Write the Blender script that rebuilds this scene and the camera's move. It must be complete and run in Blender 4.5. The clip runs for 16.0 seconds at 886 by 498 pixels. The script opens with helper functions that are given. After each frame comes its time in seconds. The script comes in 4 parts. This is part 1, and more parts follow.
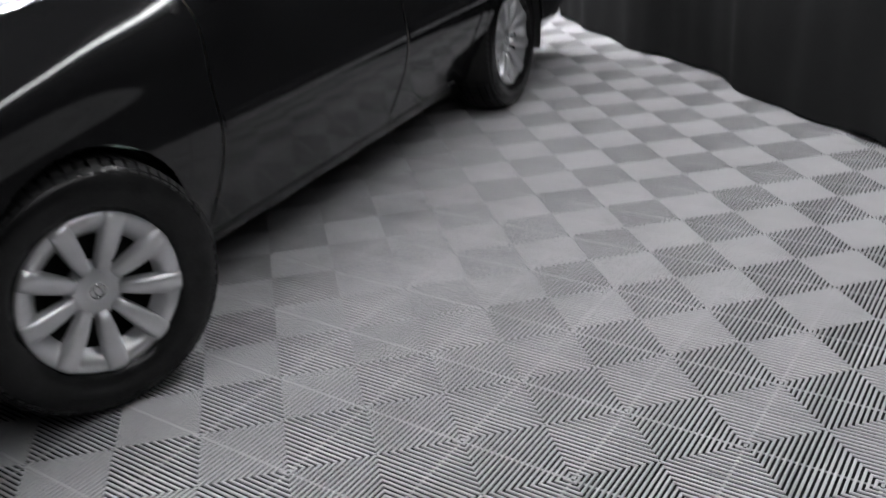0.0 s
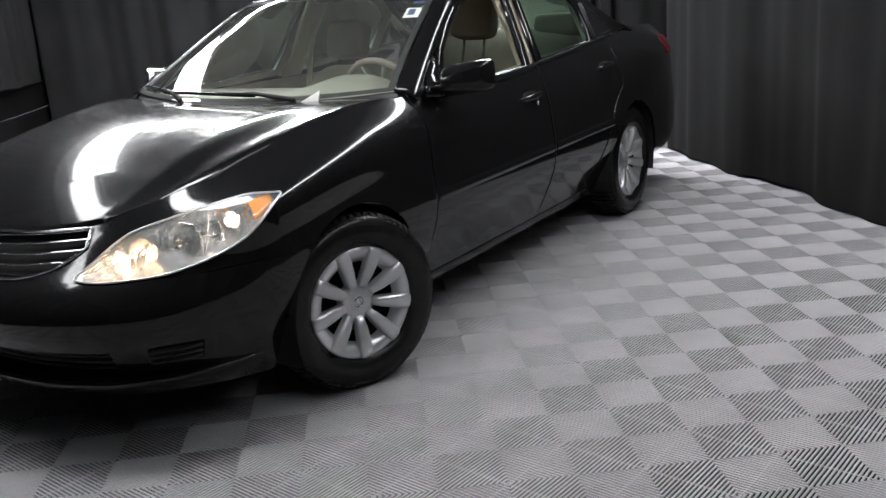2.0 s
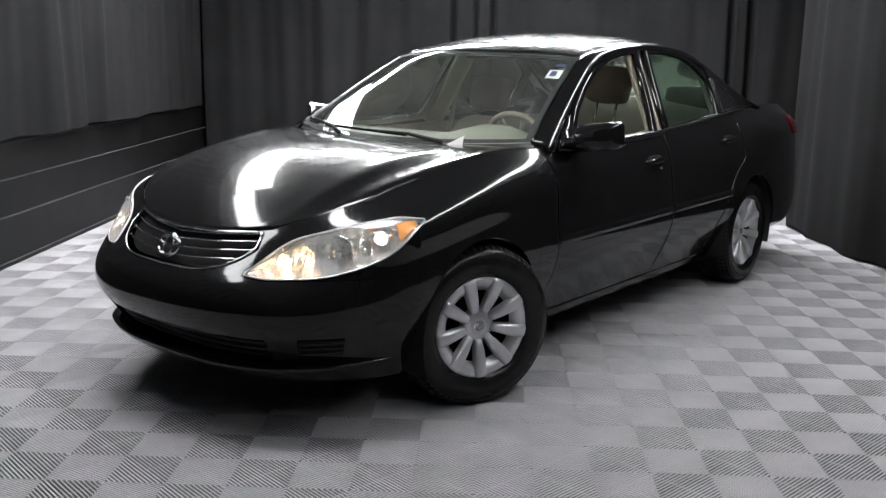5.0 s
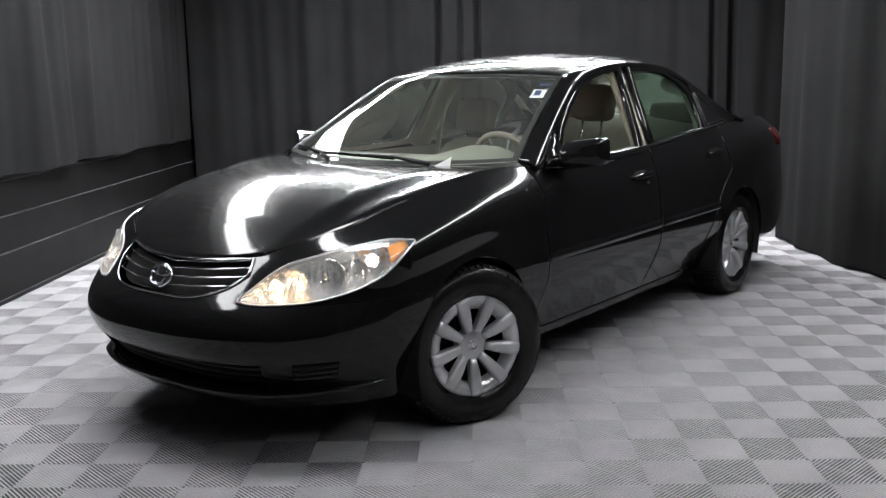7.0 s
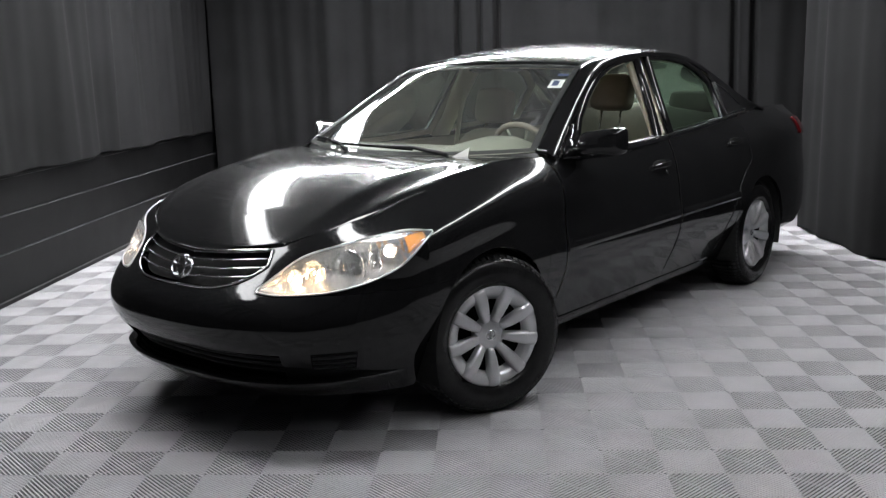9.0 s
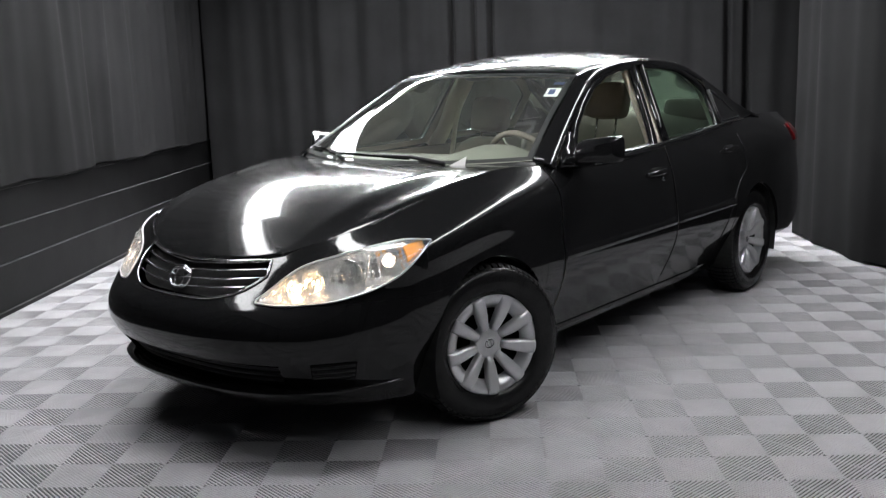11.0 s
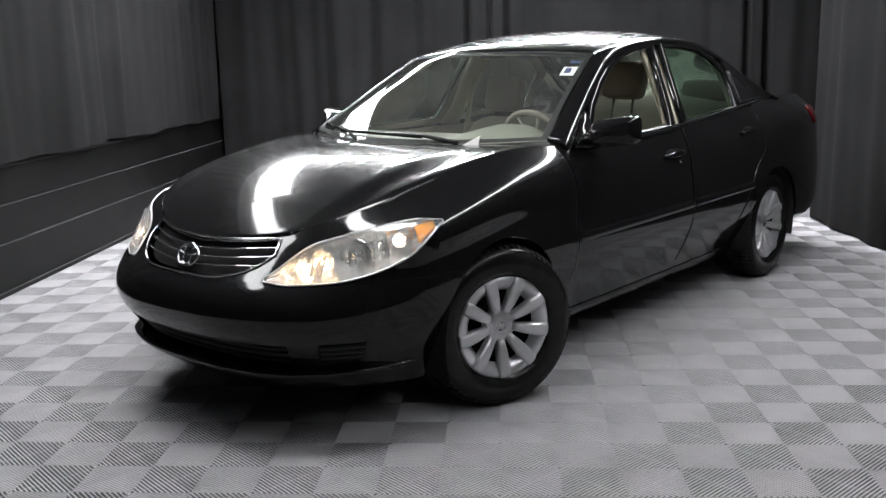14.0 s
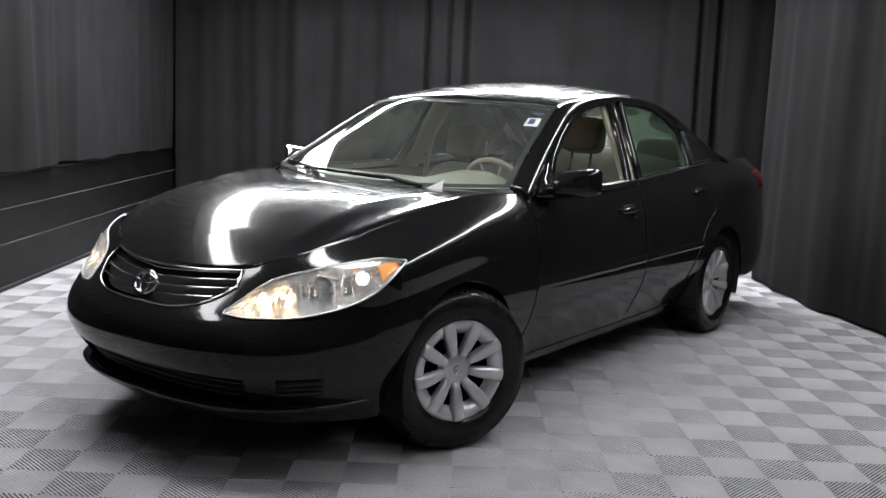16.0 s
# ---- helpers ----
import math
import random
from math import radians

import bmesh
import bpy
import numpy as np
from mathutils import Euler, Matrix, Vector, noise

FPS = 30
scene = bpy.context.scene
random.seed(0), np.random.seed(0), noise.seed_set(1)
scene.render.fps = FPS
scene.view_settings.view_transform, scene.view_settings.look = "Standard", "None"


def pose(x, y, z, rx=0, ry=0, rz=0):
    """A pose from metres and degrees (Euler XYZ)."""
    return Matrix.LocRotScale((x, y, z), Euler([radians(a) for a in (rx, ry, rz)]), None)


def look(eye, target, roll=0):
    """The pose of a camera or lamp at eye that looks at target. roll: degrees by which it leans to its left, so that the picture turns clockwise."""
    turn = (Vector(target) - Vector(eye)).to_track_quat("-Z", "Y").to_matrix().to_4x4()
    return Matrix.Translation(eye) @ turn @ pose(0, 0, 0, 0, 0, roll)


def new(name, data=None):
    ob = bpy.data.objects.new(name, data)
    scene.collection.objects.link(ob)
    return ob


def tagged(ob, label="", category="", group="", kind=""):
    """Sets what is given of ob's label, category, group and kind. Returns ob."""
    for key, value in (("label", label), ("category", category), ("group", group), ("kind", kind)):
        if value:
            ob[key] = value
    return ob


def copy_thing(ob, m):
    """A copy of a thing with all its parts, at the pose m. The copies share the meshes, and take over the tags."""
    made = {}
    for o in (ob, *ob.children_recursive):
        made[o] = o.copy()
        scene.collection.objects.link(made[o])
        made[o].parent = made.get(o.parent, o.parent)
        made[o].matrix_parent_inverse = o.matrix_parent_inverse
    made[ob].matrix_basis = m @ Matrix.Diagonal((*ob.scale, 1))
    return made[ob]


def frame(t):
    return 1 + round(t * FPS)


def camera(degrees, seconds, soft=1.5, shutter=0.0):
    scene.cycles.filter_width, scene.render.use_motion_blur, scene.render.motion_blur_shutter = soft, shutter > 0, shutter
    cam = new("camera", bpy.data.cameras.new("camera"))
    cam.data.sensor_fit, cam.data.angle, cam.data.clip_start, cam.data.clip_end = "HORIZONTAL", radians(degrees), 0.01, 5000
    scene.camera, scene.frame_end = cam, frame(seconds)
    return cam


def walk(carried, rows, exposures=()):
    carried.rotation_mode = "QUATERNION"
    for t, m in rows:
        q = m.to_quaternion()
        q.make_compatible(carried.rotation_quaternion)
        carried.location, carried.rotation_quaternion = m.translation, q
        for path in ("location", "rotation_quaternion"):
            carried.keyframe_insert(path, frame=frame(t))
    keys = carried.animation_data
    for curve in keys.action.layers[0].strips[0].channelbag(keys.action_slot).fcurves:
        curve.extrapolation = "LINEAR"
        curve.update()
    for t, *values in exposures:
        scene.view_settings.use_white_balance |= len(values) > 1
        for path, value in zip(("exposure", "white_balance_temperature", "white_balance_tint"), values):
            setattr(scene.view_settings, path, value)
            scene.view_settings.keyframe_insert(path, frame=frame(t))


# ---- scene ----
cam = camera(51.3, 16.0, soft=1.3, shutter=0.4)
PATH = [
    (0, (2.48, -2.752, 1.296), (1.658, -1.134, 0.455), -4.0),
    (0.3, (2.6, -2.974, 1.289), (1.684, -1.342, 0.583), -5.6),
    (0.5, (2.56, -3.095, 1.291), (1.685, -1.455, 0.555), -5.1),
    (0.7, (2.593, -3.236, 1.308), (1.685, -1.594, 0.614), -4.7),
    (1, (2.612, -3.366, 1.373), (1.592, -1.743, 0.803), -3.4),
    (1.5, (2.773, -3.587, 1.388), (1.739, -1.972, 0.819), -5.2),
    (2, (2.776, -3.816, 1.363), (1.739, -2.192, 0.827), -4.1),
    (2.5, (2.799, -3.984, 1.388), (1.647, -2.417, 0.92), -2.7),
    (2.7, (2.845, -4.004, 1.353), (1.631, -2.468, 0.947), 0.9),
    (3, (2.936, -4.033, 1.374), (1.69, -2.539, 0.908), 1.0),
    (3.5, (2.994, -4.095, 1.396), (1.746, -2.598, 0.948), -0.0),
    (4, (2.952, -4.148, 1.415), (1.713, -2.631, 1.012), 0.9),
    (4.2, (2.942, -4.162, 1.406), (1.709, -2.646, 0.98), 1.4),
    (6.3, (2.956, -4.165, 1.374), (1.717, -2.64, 1.0), -1.6),
    (6.5, (2.967, -4.167, 1.372), (1.731, -2.636, 1.012), -1.8),
    (7, (2.965, -4.175, 1.363), (1.73, -2.644, 1.001), -1.2),
    (7.5, (2.975, -4.177, 1.358), (1.723, -2.667, 0.97), -1.7),
    (8, (2.969, -4.177, 1.368), (1.705, -2.68, 0.967), -1.6),
    (8.5, (2.988, -4.177, 1.364), (1.719, -2.681, 0.974), -1.6),
    (11, (2.976, -4.192, 1.37), (1.716, -2.683, 1.006), -1.9),
    (11.5, (2.975, -4.192, 1.364), (1.702, -2.695, 0.992), -1.5),
    (12, (2.969, -4.185, 1.358), (1.693, -2.697, 0.96), -1.4),
    (12.5, (2.959, -4.172, 1.349), (1.686, -2.686, 0.935), -1.9),
    (13, (2.953, -4.153, 1.354), (1.692, -2.654, 0.949), -1.9),
    (13.5, (2.945, -4.138, 1.351), (1.69, -2.629, 0.969), -1.6),
    (14, (2.941, -4.143, 1.355), (1.663, -2.658, 0.952), -1.4),
    (14.5, (2.954, -4.152, 1.352), (1.667, -2.68, 0.934), -1.5),
    (14.8, (2.953, -4.161, 1.36), (1.673, -2.681, 0.945), -0.9),
    (14.9, (2.964, -4.175, 1.353), (1.711, -2.663, 0.976), 0.8),
    (15, (2.969, -4.177, 1.344), (1.764, -2.616, 1.011), 3.9),
    (15.2, (2.967, -4.186, 1.341), (1.712, -2.668, 0.993), 1.8),
    (15.5, (2.957, -4.201, 1.349), (1.716, -2.668, 1.017), 1.2),
    (16, (2.894, -4.212, 1.35), (1.704, -2.634, 1.042), 2.3),
]
walk(cam, [(t, look(eye, target, roll)) for t, eye, target, roll in PATH])

# ---- world, lamps, exposure ----
scene.view_settings.exposure = 0.36
world = bpy.data.worlds.new("studio_dark")
scene.world = world
world.use_nodes = True
world.node_tree.nodes["Background"].inputs[0].default_value = (0.02, 0.02, 0.022, 1)
world.node_tree.nodes["Background"].inputs[1].default_value = 0.2

# the room stands turned against the car: a runs across it, b towards its back
ROOM = Matrix.Rotation(math.atan2(0.6, 0.8), 4, "Z")
CEIL = 3.05


def room(a, b, z=0.0):
    return ROOM @ Vector((a, b, z))


# ---- materials ----
def mat(name):
    m = bpy.data.materials.new(name)
    m.use_nodes = True
    return m, m.node_tree.nodes, m.node_tree.links, m.node_tree.nodes["Principled BSDF"]


def plain(name, rgb, rough=0.5, metal=0.0, coat=0.0, grain=0.0, grain_scale=200.0, bump=0.0, spec=0.5, wear=0.0, wear_scale=3.0, coords="Object"):
    """Principled surface with fine grain, large-scale wear and relief."""
    m, n, l, p = mat(name)
    p.inputs["Base Color"].default_value = (*rgb, 1)
    p.inputs["Roughness"].default_value = rough
    p.inputs["Metallic"].default_value = metal
    p.inputs["Coat Weight"].default_value = coat
    p.inputs["Coat Roughness"].default_value = 0.065
    p.inputs["Specular IOR Level"].default_value = spec
    if grain or bump or wear:
        tc = n.new("ShaderNodeTexCoord")
        t1 = n.new("ShaderNodeTexNoise")
        t1.inputs["Scale"].default_value = grain_scale
        t1.inputs["Detail"].default_value = 4
        l.new(tc.outputs[coords], t1.inputs["Vector"])
        t2 = n.new("ShaderNodeTexNoise")
        t2.inputs["Scale"].default_value = wear_scale
        t2.inputs["Detail"].default_value = 6
        l.new(tc.outputs[coords], t2.inputs["Vector"])
        mix1 = n.new("ShaderNodeMix")
        mix1.data_type = "RGBA"
        mix1.inputs["A"].default_value = (*[c * (1 - grain) for c in rgb], 1)
        mix1.inputs["B"].default_value = (*[min(1, c * (1 + grain)) for c in rgb], 1)
        l.new(t1.outputs["Fac"], mix1.inputs["Factor"])
        mix2 = n.new("ShaderNodeMix")
        mix2.data_type = "RGBA"
        mix2.blend_type = "MULTIPLY"
        l.new(mix1.outputs["Result"], mix2.inputs["A"])
        ramp = n.new("ShaderNodeMapRange")
        ramp.inputs["From Min"].default_value = 0.3
        ramp.inputs["From Max"].default_value = 0.7
        ramp.inputs["To Min"].default_value = 1 - wear
        ramp.inputs["To Max"].default_value = 1 + wear
        l.new(t2.outputs["Fac"], ramp.inputs["Value"])
        comb = n.new("ShaderNodeCombineColor")
        for i in range(3):
            l.new(ramp.outputs["Result"], comb.inputs[i])
        l.new(comb.outputs["Color"], mix2.inputs["B"])
        mix2.inputs["Factor"].default_value = 1.0
        l.new(mix2.outputs["Result"], p.inputs["Base Color"])
        rr = n.new("ShaderNodeMapRange")
        rr.inputs["To Min"].default_value = max(0.0, rough - 0.12 * wear - 0.02)
        rr.inputs["To Max"].default_value = min(1.0, rough + 0.25 * wear + 0.02)
        l.new(t2.outputs["Fac"], rr.inputs["Value"])
        l.new(rr.outputs["Result"], p.inputs["Roughness"])
        if bump:
            b = n.new("ShaderNodeBump")
            b.inputs["Strength"].default_value = bump
            b.inputs["Distance"].default_value = 0.002
            l.new(t1.outputs["Fac"], b.inputs["Height"])
            l.new(b.outputs["Normal"], p.inputs["Normal"])
    return m


def glowing(name, rgb, strength):
    m, n, l, p = mat(name)
    p.inputs["Base Color"].default_value = (0.8, 0.8, 0.8, 1)
    p.inputs["Emission Color"].default_value = (*rgb, 1)
    p.inputs["Emission Strength"].default_value = strength
    return m


def pane(name, tint, gloss=1.0, rough=0.0, haze=0.0):
    """Thin glazing: tinted see-through with a Fresnel gloss."""
    m, n, l, p = mat(name)
    n.remove(p)
    out = n["Material Output"]
    tr = n.new("ShaderNodeBsdfTransparent")
    tr.inputs["Color"].default_value = (*tint, 1)
    gl = n.new("ShaderNodeBsdfGlossy")
    gl.inputs["Roughness"].default_value = rough
    fr = n.new("ShaderNodeFresnel")
    fr.inputs["IOR"].default_value = 1.52
    mul = n.new("ShaderNodeMath")
    mul.operation = "MULTIPLY"
    mul.inputs[1].default_value = gloss
    l.new(fr.outputs["Fac"], mul.inputs[0])
    mx = n.new("ShaderNodeMixShader")
    l.new(mul.outputs[0], mx.inputs["Fac"])
    l.new(tr.outputs[0], mx.inputs[1])
    l.new(gl.outputs[0], mx.inputs[2])
    last = mx
    # pale diffuse veil mixed unevenly over the pane
    if haze:
        df = n.new("ShaderNodeBsdfDiffuse")
        df.inputs["Color"].default_value = (0.8, 0.82, 0.8, 1)
        tc = n.new("ShaderNodeTexCoord")
        nz = n.new("ShaderNodeTexNoise")
        nz.inputs["Scale"].default_value = 4.0
        nz.inputs["Detail"].default_value = 6.0
        l.new(tc.outputs["Object"], nz.inputs["Vector"])
        mr = n.new("ShaderNodeMapRange")
        mr.inputs["To Min"].default_value = haze * 0.5
        mr.inputs["To Max"].default_value = haze * 1.5
        l.new(nz.outputs["Fac"], mr.inputs["Value"])
        last = n.new("ShaderNodeMixShader")
        l.new(mr.outputs["Result"], last.inputs["Fac"])
        l.new(mx.outputs[0], last.inputs[1])
        l.new(df.outputs[0], last.inputs[2])
    l.new(last.outputs[0], out.inputs["Surface"])
    return m


PAINT = plain("black_car_paint", (0.0068, 0.0068, 0.0073), 0.24, 0, 1.0, grain=0.3, grain_scale=900, spec=0.05)
PAINT.node_tree.nodes["Principled BSDF"].inputs["Coat IOR"].default_value = 1.38
TRIM = plain("satin_black_trim", (0.012, 0.012, 0.013), 0.35, grain=0.3, grain_scale=400, bump=0.05)
PLASTIC = plain("black_plastic", (0.012, 0.012, 0.013), 0.45, grain=0.3, grain_scale=500, bump=0.1)
VOID = plain("dark_underbody", (0.017, 0.017, 0.017), 0.9, grain=0.4, grain_scale=40, wear=0.4, spec=0.08)
RUBBER = plain("tyre_rubber", (0.0105, 0.0105, 0.0108), 0.22, spec=0.22, grain=0.3, grain_scale=120, bump=0.15, wear=0.25, wear_scale=14)
TREAD = plain("worn_tread_rubber", (0.011, 0.011, 0.0115), 0.75, spec=0.25, grain=0.3, grain_scale=150, wear=0.3, wear_scale=20)
SILVER = plain("silver_wheel_paint", (0.58, 0.58, 0.595), 0.30, 0.6, 0.2, grain=0.08, grain_scale=300, wear=0.08, wear_scale=12)
CHROME = plain("chrome", (0.66, 0.66, 0.675), 0.14, 1.0, grain=0.05, grain_scale=60)
MIRROR = plain("mirror_glass", (0.85, 0.86, 0.88), 0.02, 1.0)
REFLECTOR = plain("lamp_reflector", (0.96, 0.96, 0.97), 0.17, 0.9, grain=0.05, grain_scale=45, bump=0.8)
# the lens gets added pallor that brightens the whole lamp
LENS = pane("clear_lamp_lens", (0.97, 0.97, 0.96), 1.2, haze=0.12)
AMBER = plain("amber_lens", (0.95, 0.34, 0.03), 0.15, 0, 0.6, grain=0.15, grain_scale=150, bump=0.2)
RED = plain("red_tail_lens", (0.11, 0.004, 0.006), 0.12, 0, 0.8, grain=0.15, grain_scale=120, bump=0.2)
GLASS = pane("windscreen_glass", (0.93, 0.97, 0.93), rough=0.045, haze=0.034)
TINT = pane("green_tinted_glass", (0.31, 0.42, 0.37), 0.5, haze=0.006)
REAR_TINT = pane("rear_screen_glass", (0.40, 0.50, 0.46), 0.25)
CLOTH = plain("taupe_seat_cloth", (0.235, 0.202, 0.165), 0.9, grain=0.2, grain_scale=350, bump=0.4, wear=0.12, wear_scale=9)
CREAM = plain("cream_cabin_trim", (0.64, 0.58, 0.47), 0.55, grain=0.06, grain_scale=300, bump=0.15, wear=0.06)
DASH = plain("grey_green_dashboard", (0.20, 0.21, 0.17), 0.6, grain=0.1, grain_scale=400, bump=0.2)
MATT_WHITE = plain("matt_white", (0.8, 0.8, 0.78), 0.7, grain=0.05, grain_scale=80)
INK = plain("dark_blue_ink", (0.03, 0.05, 0.14), 0.6)
BULB = glowing("warm_bulb", (1.0, 0.64, 0.33), 70.0)
WHITE_BULB = glowing("warm_white_bulb", (1.0, 0.82, 0.64), 25.0)
CURTAIN = plain("black_drape_cloth", (0.0084, 0.0084, 0.0089), 0.9, grain=0.25, grain_scale=160, bump=0.3, wear=0.3, wear_scale=2.2, spec=0.12)
BOARD = plain("black_painted_boards", (0.0034, 0.0034, 0.0036), 0.42, spec=0.15, grain=0.3, grain_scale=45, bump=0.15, wear=0.35, wear_scale=4)
# mottled grey that paints in the highlight along the boards' upper edges
EDGE_LIGHT = plain("board_edge_highlight", (0.05, 0.05, 0.052), 0.6, grain=0.5, grain_scale=25, wear=0.8, wear_scale=7)
CEILING = plain("dark_ceiling_paint", (0.02, 0.02, 0.021), 0.9, grain=0.2, grain_scale=30, wear=0.2)
CONCRETE = plain("dark_slab", (0.010, 0.010, 0.011), 0.95, grain=0.3, grain_scale=30, wear=0.3)
RIB = plain("grey_floor_tile_plastic", (0.45, 0.446, 0.461), 0.5, spec=0.35, grain=0.08, grain_scale=220, bump=0.1, wear=0.10, wear_scale=2.5, coords="Generated")


# ---- mesh helpers ----
def part(name, bm, material, parent=None, label="", smooth=True):
    me = bpy.data.meshes.new(name)
    bmesh.ops.recalc_face_normals(bm, faces=bm.faces)
    if smooth:
        for f in bm.faces:
            f.smooth = True
    bm.to_mesh(me)
    bm.free()
    for m in material if isinstance(material, (list, tuple)) else [material]:
        me.materials.append(m)
    ob = new(name, me)
    if parent:
        ob.parent = parent
    if label:
        ob["label"] = label
    return ob


def thing(name, label, category, at=(0, 0, 0), group="", kind=""):
    ob = new(name)
    ob.location = at
    ob.empty_display_size = 0.1
    return tagged(ob, label, category, group, kind)


def sheet(bm, rows, mirror=False, closed=False):
    """A skin over rows of points, each of the same length."""
    for sign in (1, -1) if mirror else (1,):
        vs = [[bm.verts.new((sign * p[0], p[1], p[2])) for p in r] for r in rows]
        for r0, r1 in zip(vs, vs[1:]):
            n = len(r0)
            for i in range(n if closed else n - 1):
                quad = (r0[i], r0[(i + 1) % n], r1[(i + 1) % n], r1[i])
                try:
                    bm.faces.new(quad)
                except ValueError:
                    pass
    return bm


def thick(ob, t, offset=-1):
    md = ob.modifiers.new("thickness", "SOLIDIFY")
    md.thickness, md.offset = t, offset
    return ob


def rounded(ob, w, seg=2, angle=35):
    md = ob.modifiers.new("rounded", "BEVEL")
    md.width, md.segments, md.limit_method, md.angle_limit = w, seg, "ANGLE", radians(angle)
    return ob


def box(bm, x0, x1, y0, y1, z0, z1, m=None):
    vs = [bm.verts.new((x, y, z)) for x in (x0, x1) for y in (y0, y1) for z in (z0, z1)]
    for f in ((0, 1, 3, 2), (4, 6, 7, 5), (0, 4, 5, 1), (2, 3, 7, 6), (0, 2, 6, 4), (1, 5, 7, 3)):
        bm.faces.new([vs[i] for i in f])
    if m is not None:
        bmesh.ops.transform(bm, matrix=m, verts=vs)
    return bm


def tube(bm, pts, r, n=8, flat=1.0, ends=True, axis=None):
    """A round (or flattened) rod along points; r a number or one for each point; axis the normal of a flat loop."""
    pts = [Vector(p) for p in pts]
    rings = []
    for i, p in enumerate(pts):
        d = (pts[min(i + 1, len(pts) - 1)] - pts[max(i - 1, 0)]).normalized()
        side = d.cross(axis or Vector((0, 0, 1)))
        side = side.normalized() if side.length > 1e-4 else Vector((1, 0, 0))
        up = side.cross(d)
        rad = r[i] if isinstance(r, (list, tuple)) else r
        rings.append([bm.verts.new(p + side * rad * math.cos(2 * math.pi * k / n) + up * rad * flat * math.sin(2 * math.pi * k / n)) for k in range(n)])
    for a, b in zip(rings, rings[1:]):
        for k in range(n):
            bm.faces.new((a[k], a[(k + 1) % n], b[(k + 1) % n], b[k]))
    if ends:
        bm.faces.new(rings[0][::-1])
        bm.faces.new(rings[-1])
    return bm


def lathe(bm, profile, n=48, m=None):
    """Turn a profile of (radius, x) about the x axis."""
    rings = []
    for r, x in profile:
        rings.append([bm.verts.new((x, r * math.sin(2 * math.pi * k / n), r * math.cos(2 * math.pi * k / n))) for k in range(n)])
    for a, b in zip(rings, rings[1:]):
        for k in range(n):
            bm.faces.new((a[k], a[(k + 1) % n], b[(k + 1) % n], b[k]))
    if m is not None:
        bmesh.ops.transform(bm, matrix=m, verts=[v for ring in rings for v in ring])
    return rings


def pillow(bm, w, d, h, power=3.0, n=14, m=None):
    """A soft rounded block: a superellipsoid."""
    def sp(v, e):
        return math.copysign(abs(v) ** e, v)
    e = 2 / power
    rings = []
    for i in range(1, n):
        ph = -math.pi / 2 + math.pi * i / n
        rings.append([bm.verts.new((w / 2 * sp(math.cos(ph), e) * sp(math.cos(th), e), d / 2 * sp(math.cos(ph), e) * sp(math.sin(th), e), h / 2 * sp(math.sin(ph), e)))
                      for th in [2 * math.pi * k / (2 * n) for k in range(2 * n)]])
    for a, b in zip(rings, rings[1:]):
        for k in range(2 * n):
            bm.faces.new((a[k], a[(k + 1) % (2 * n)], b[(k + 1) % (2 * n)], b[k]))
    bm.faces.new(rings[0][::-1])
    bm.faces.new(rings[-1])
    if m is not None:
        bmesh.ops.transform(bm, matrix=m, verts=[v for r in rings for v in r])
    return bm


def curve_through(keys):
    """A smooth function of one number through keys (t, value or tuple)."""
    ts = np.array([k[0] for k in keys], float)
    vs = np.array([np.atleast_1d(np.array(k[1:] if len(k) > 2 else k[1], float)) for k in keys])
    ms = np.zeros_like(vs)
    d = np.diff(vs, axis=0) / np.diff(ts)[:, None]
    ms[0], ms[-1] = d[0], d[-1]
    for i in range(1, len(ts) - 1):
        w0, w1 = ts[i] - ts[i - 1], ts[i + 1] - ts[i]
        ms[i] = (d[i - 1] * w1 + d[i] * w0) / (w0 + w1)

    def f(t):
        i = int(np.clip(np.searchsorted(ts, t) - 1, 0, len(ts) - 2))
        h = ts[i + 1] - ts[i]
        u = min(1.0, max(0.0, (t - ts[i]) / h))
        r = (2 * u**3 - 3 * u**2 + 1) * vs[i] + (u**3 - 2 * u**2 + u) * h * ms[i] + (3 * u**2 - 2 * u**3) * vs[i + 1] + (u**3 - u**2) * h * ms[i + 1]
        return r if len(r) > 1 else float(r[0])
    return f


def lin(a, b, n):
    return [a + (b - a) * i / (n - 1) for i in range(n)]

# ---- room ----
WALL_A, BACK_B, FRONT_B, RIGHT_A = -3.17, 4.95, -7.2, 3.3


def room_box(name, a0, a1, b0, b1, z0, z1, material, label, category):
    bm = bmesh.new()
    box(bm, a0, a1, b0, b1, z0, z1, ROOM)
    ob = part(name, bm, material, smooth=False)
    return tagged(ob, label, category, kind="structure")


room_box("wall_left", WALL_A - 0.25, WALL_A - 0.04, FRONT_B - 0.2, BACK_B + 0.2, -0.2, CEIL, BOARD, "black painted wall behind the drapes", "wall")
room_box("wall_back", WALL_A - 0.25, RIGHT_A + 0.2, BACK_B, BACK_B + 0.2, -0.2, CEIL, CURTAIN, "black wall behind the drapes", "wall")
room_box("wall_right", RIGHT_A, RIGHT_A + 0.2, FRONT_B - 0.2, BACK_B, -0.2, CEIL, CURTAIN, "black wall behind the drapes", "wall")
room_box("wall_front", WALL_A - 0.25, RIGHT_A + 0.2, FRONT_B - 0.2, FRONT_B, -0.2, CEIL, CURTAIN, "plain dark wall of the studio", "wall")
room_box("ceiling", WALL_A - 0.25, RIGHT_A + 0.2, FRONT_B - 0.2, BACK_B + 0.2, CEIL, CEIL + 0.15, CEILING, "plain dark studio ceiling", "ceiling")
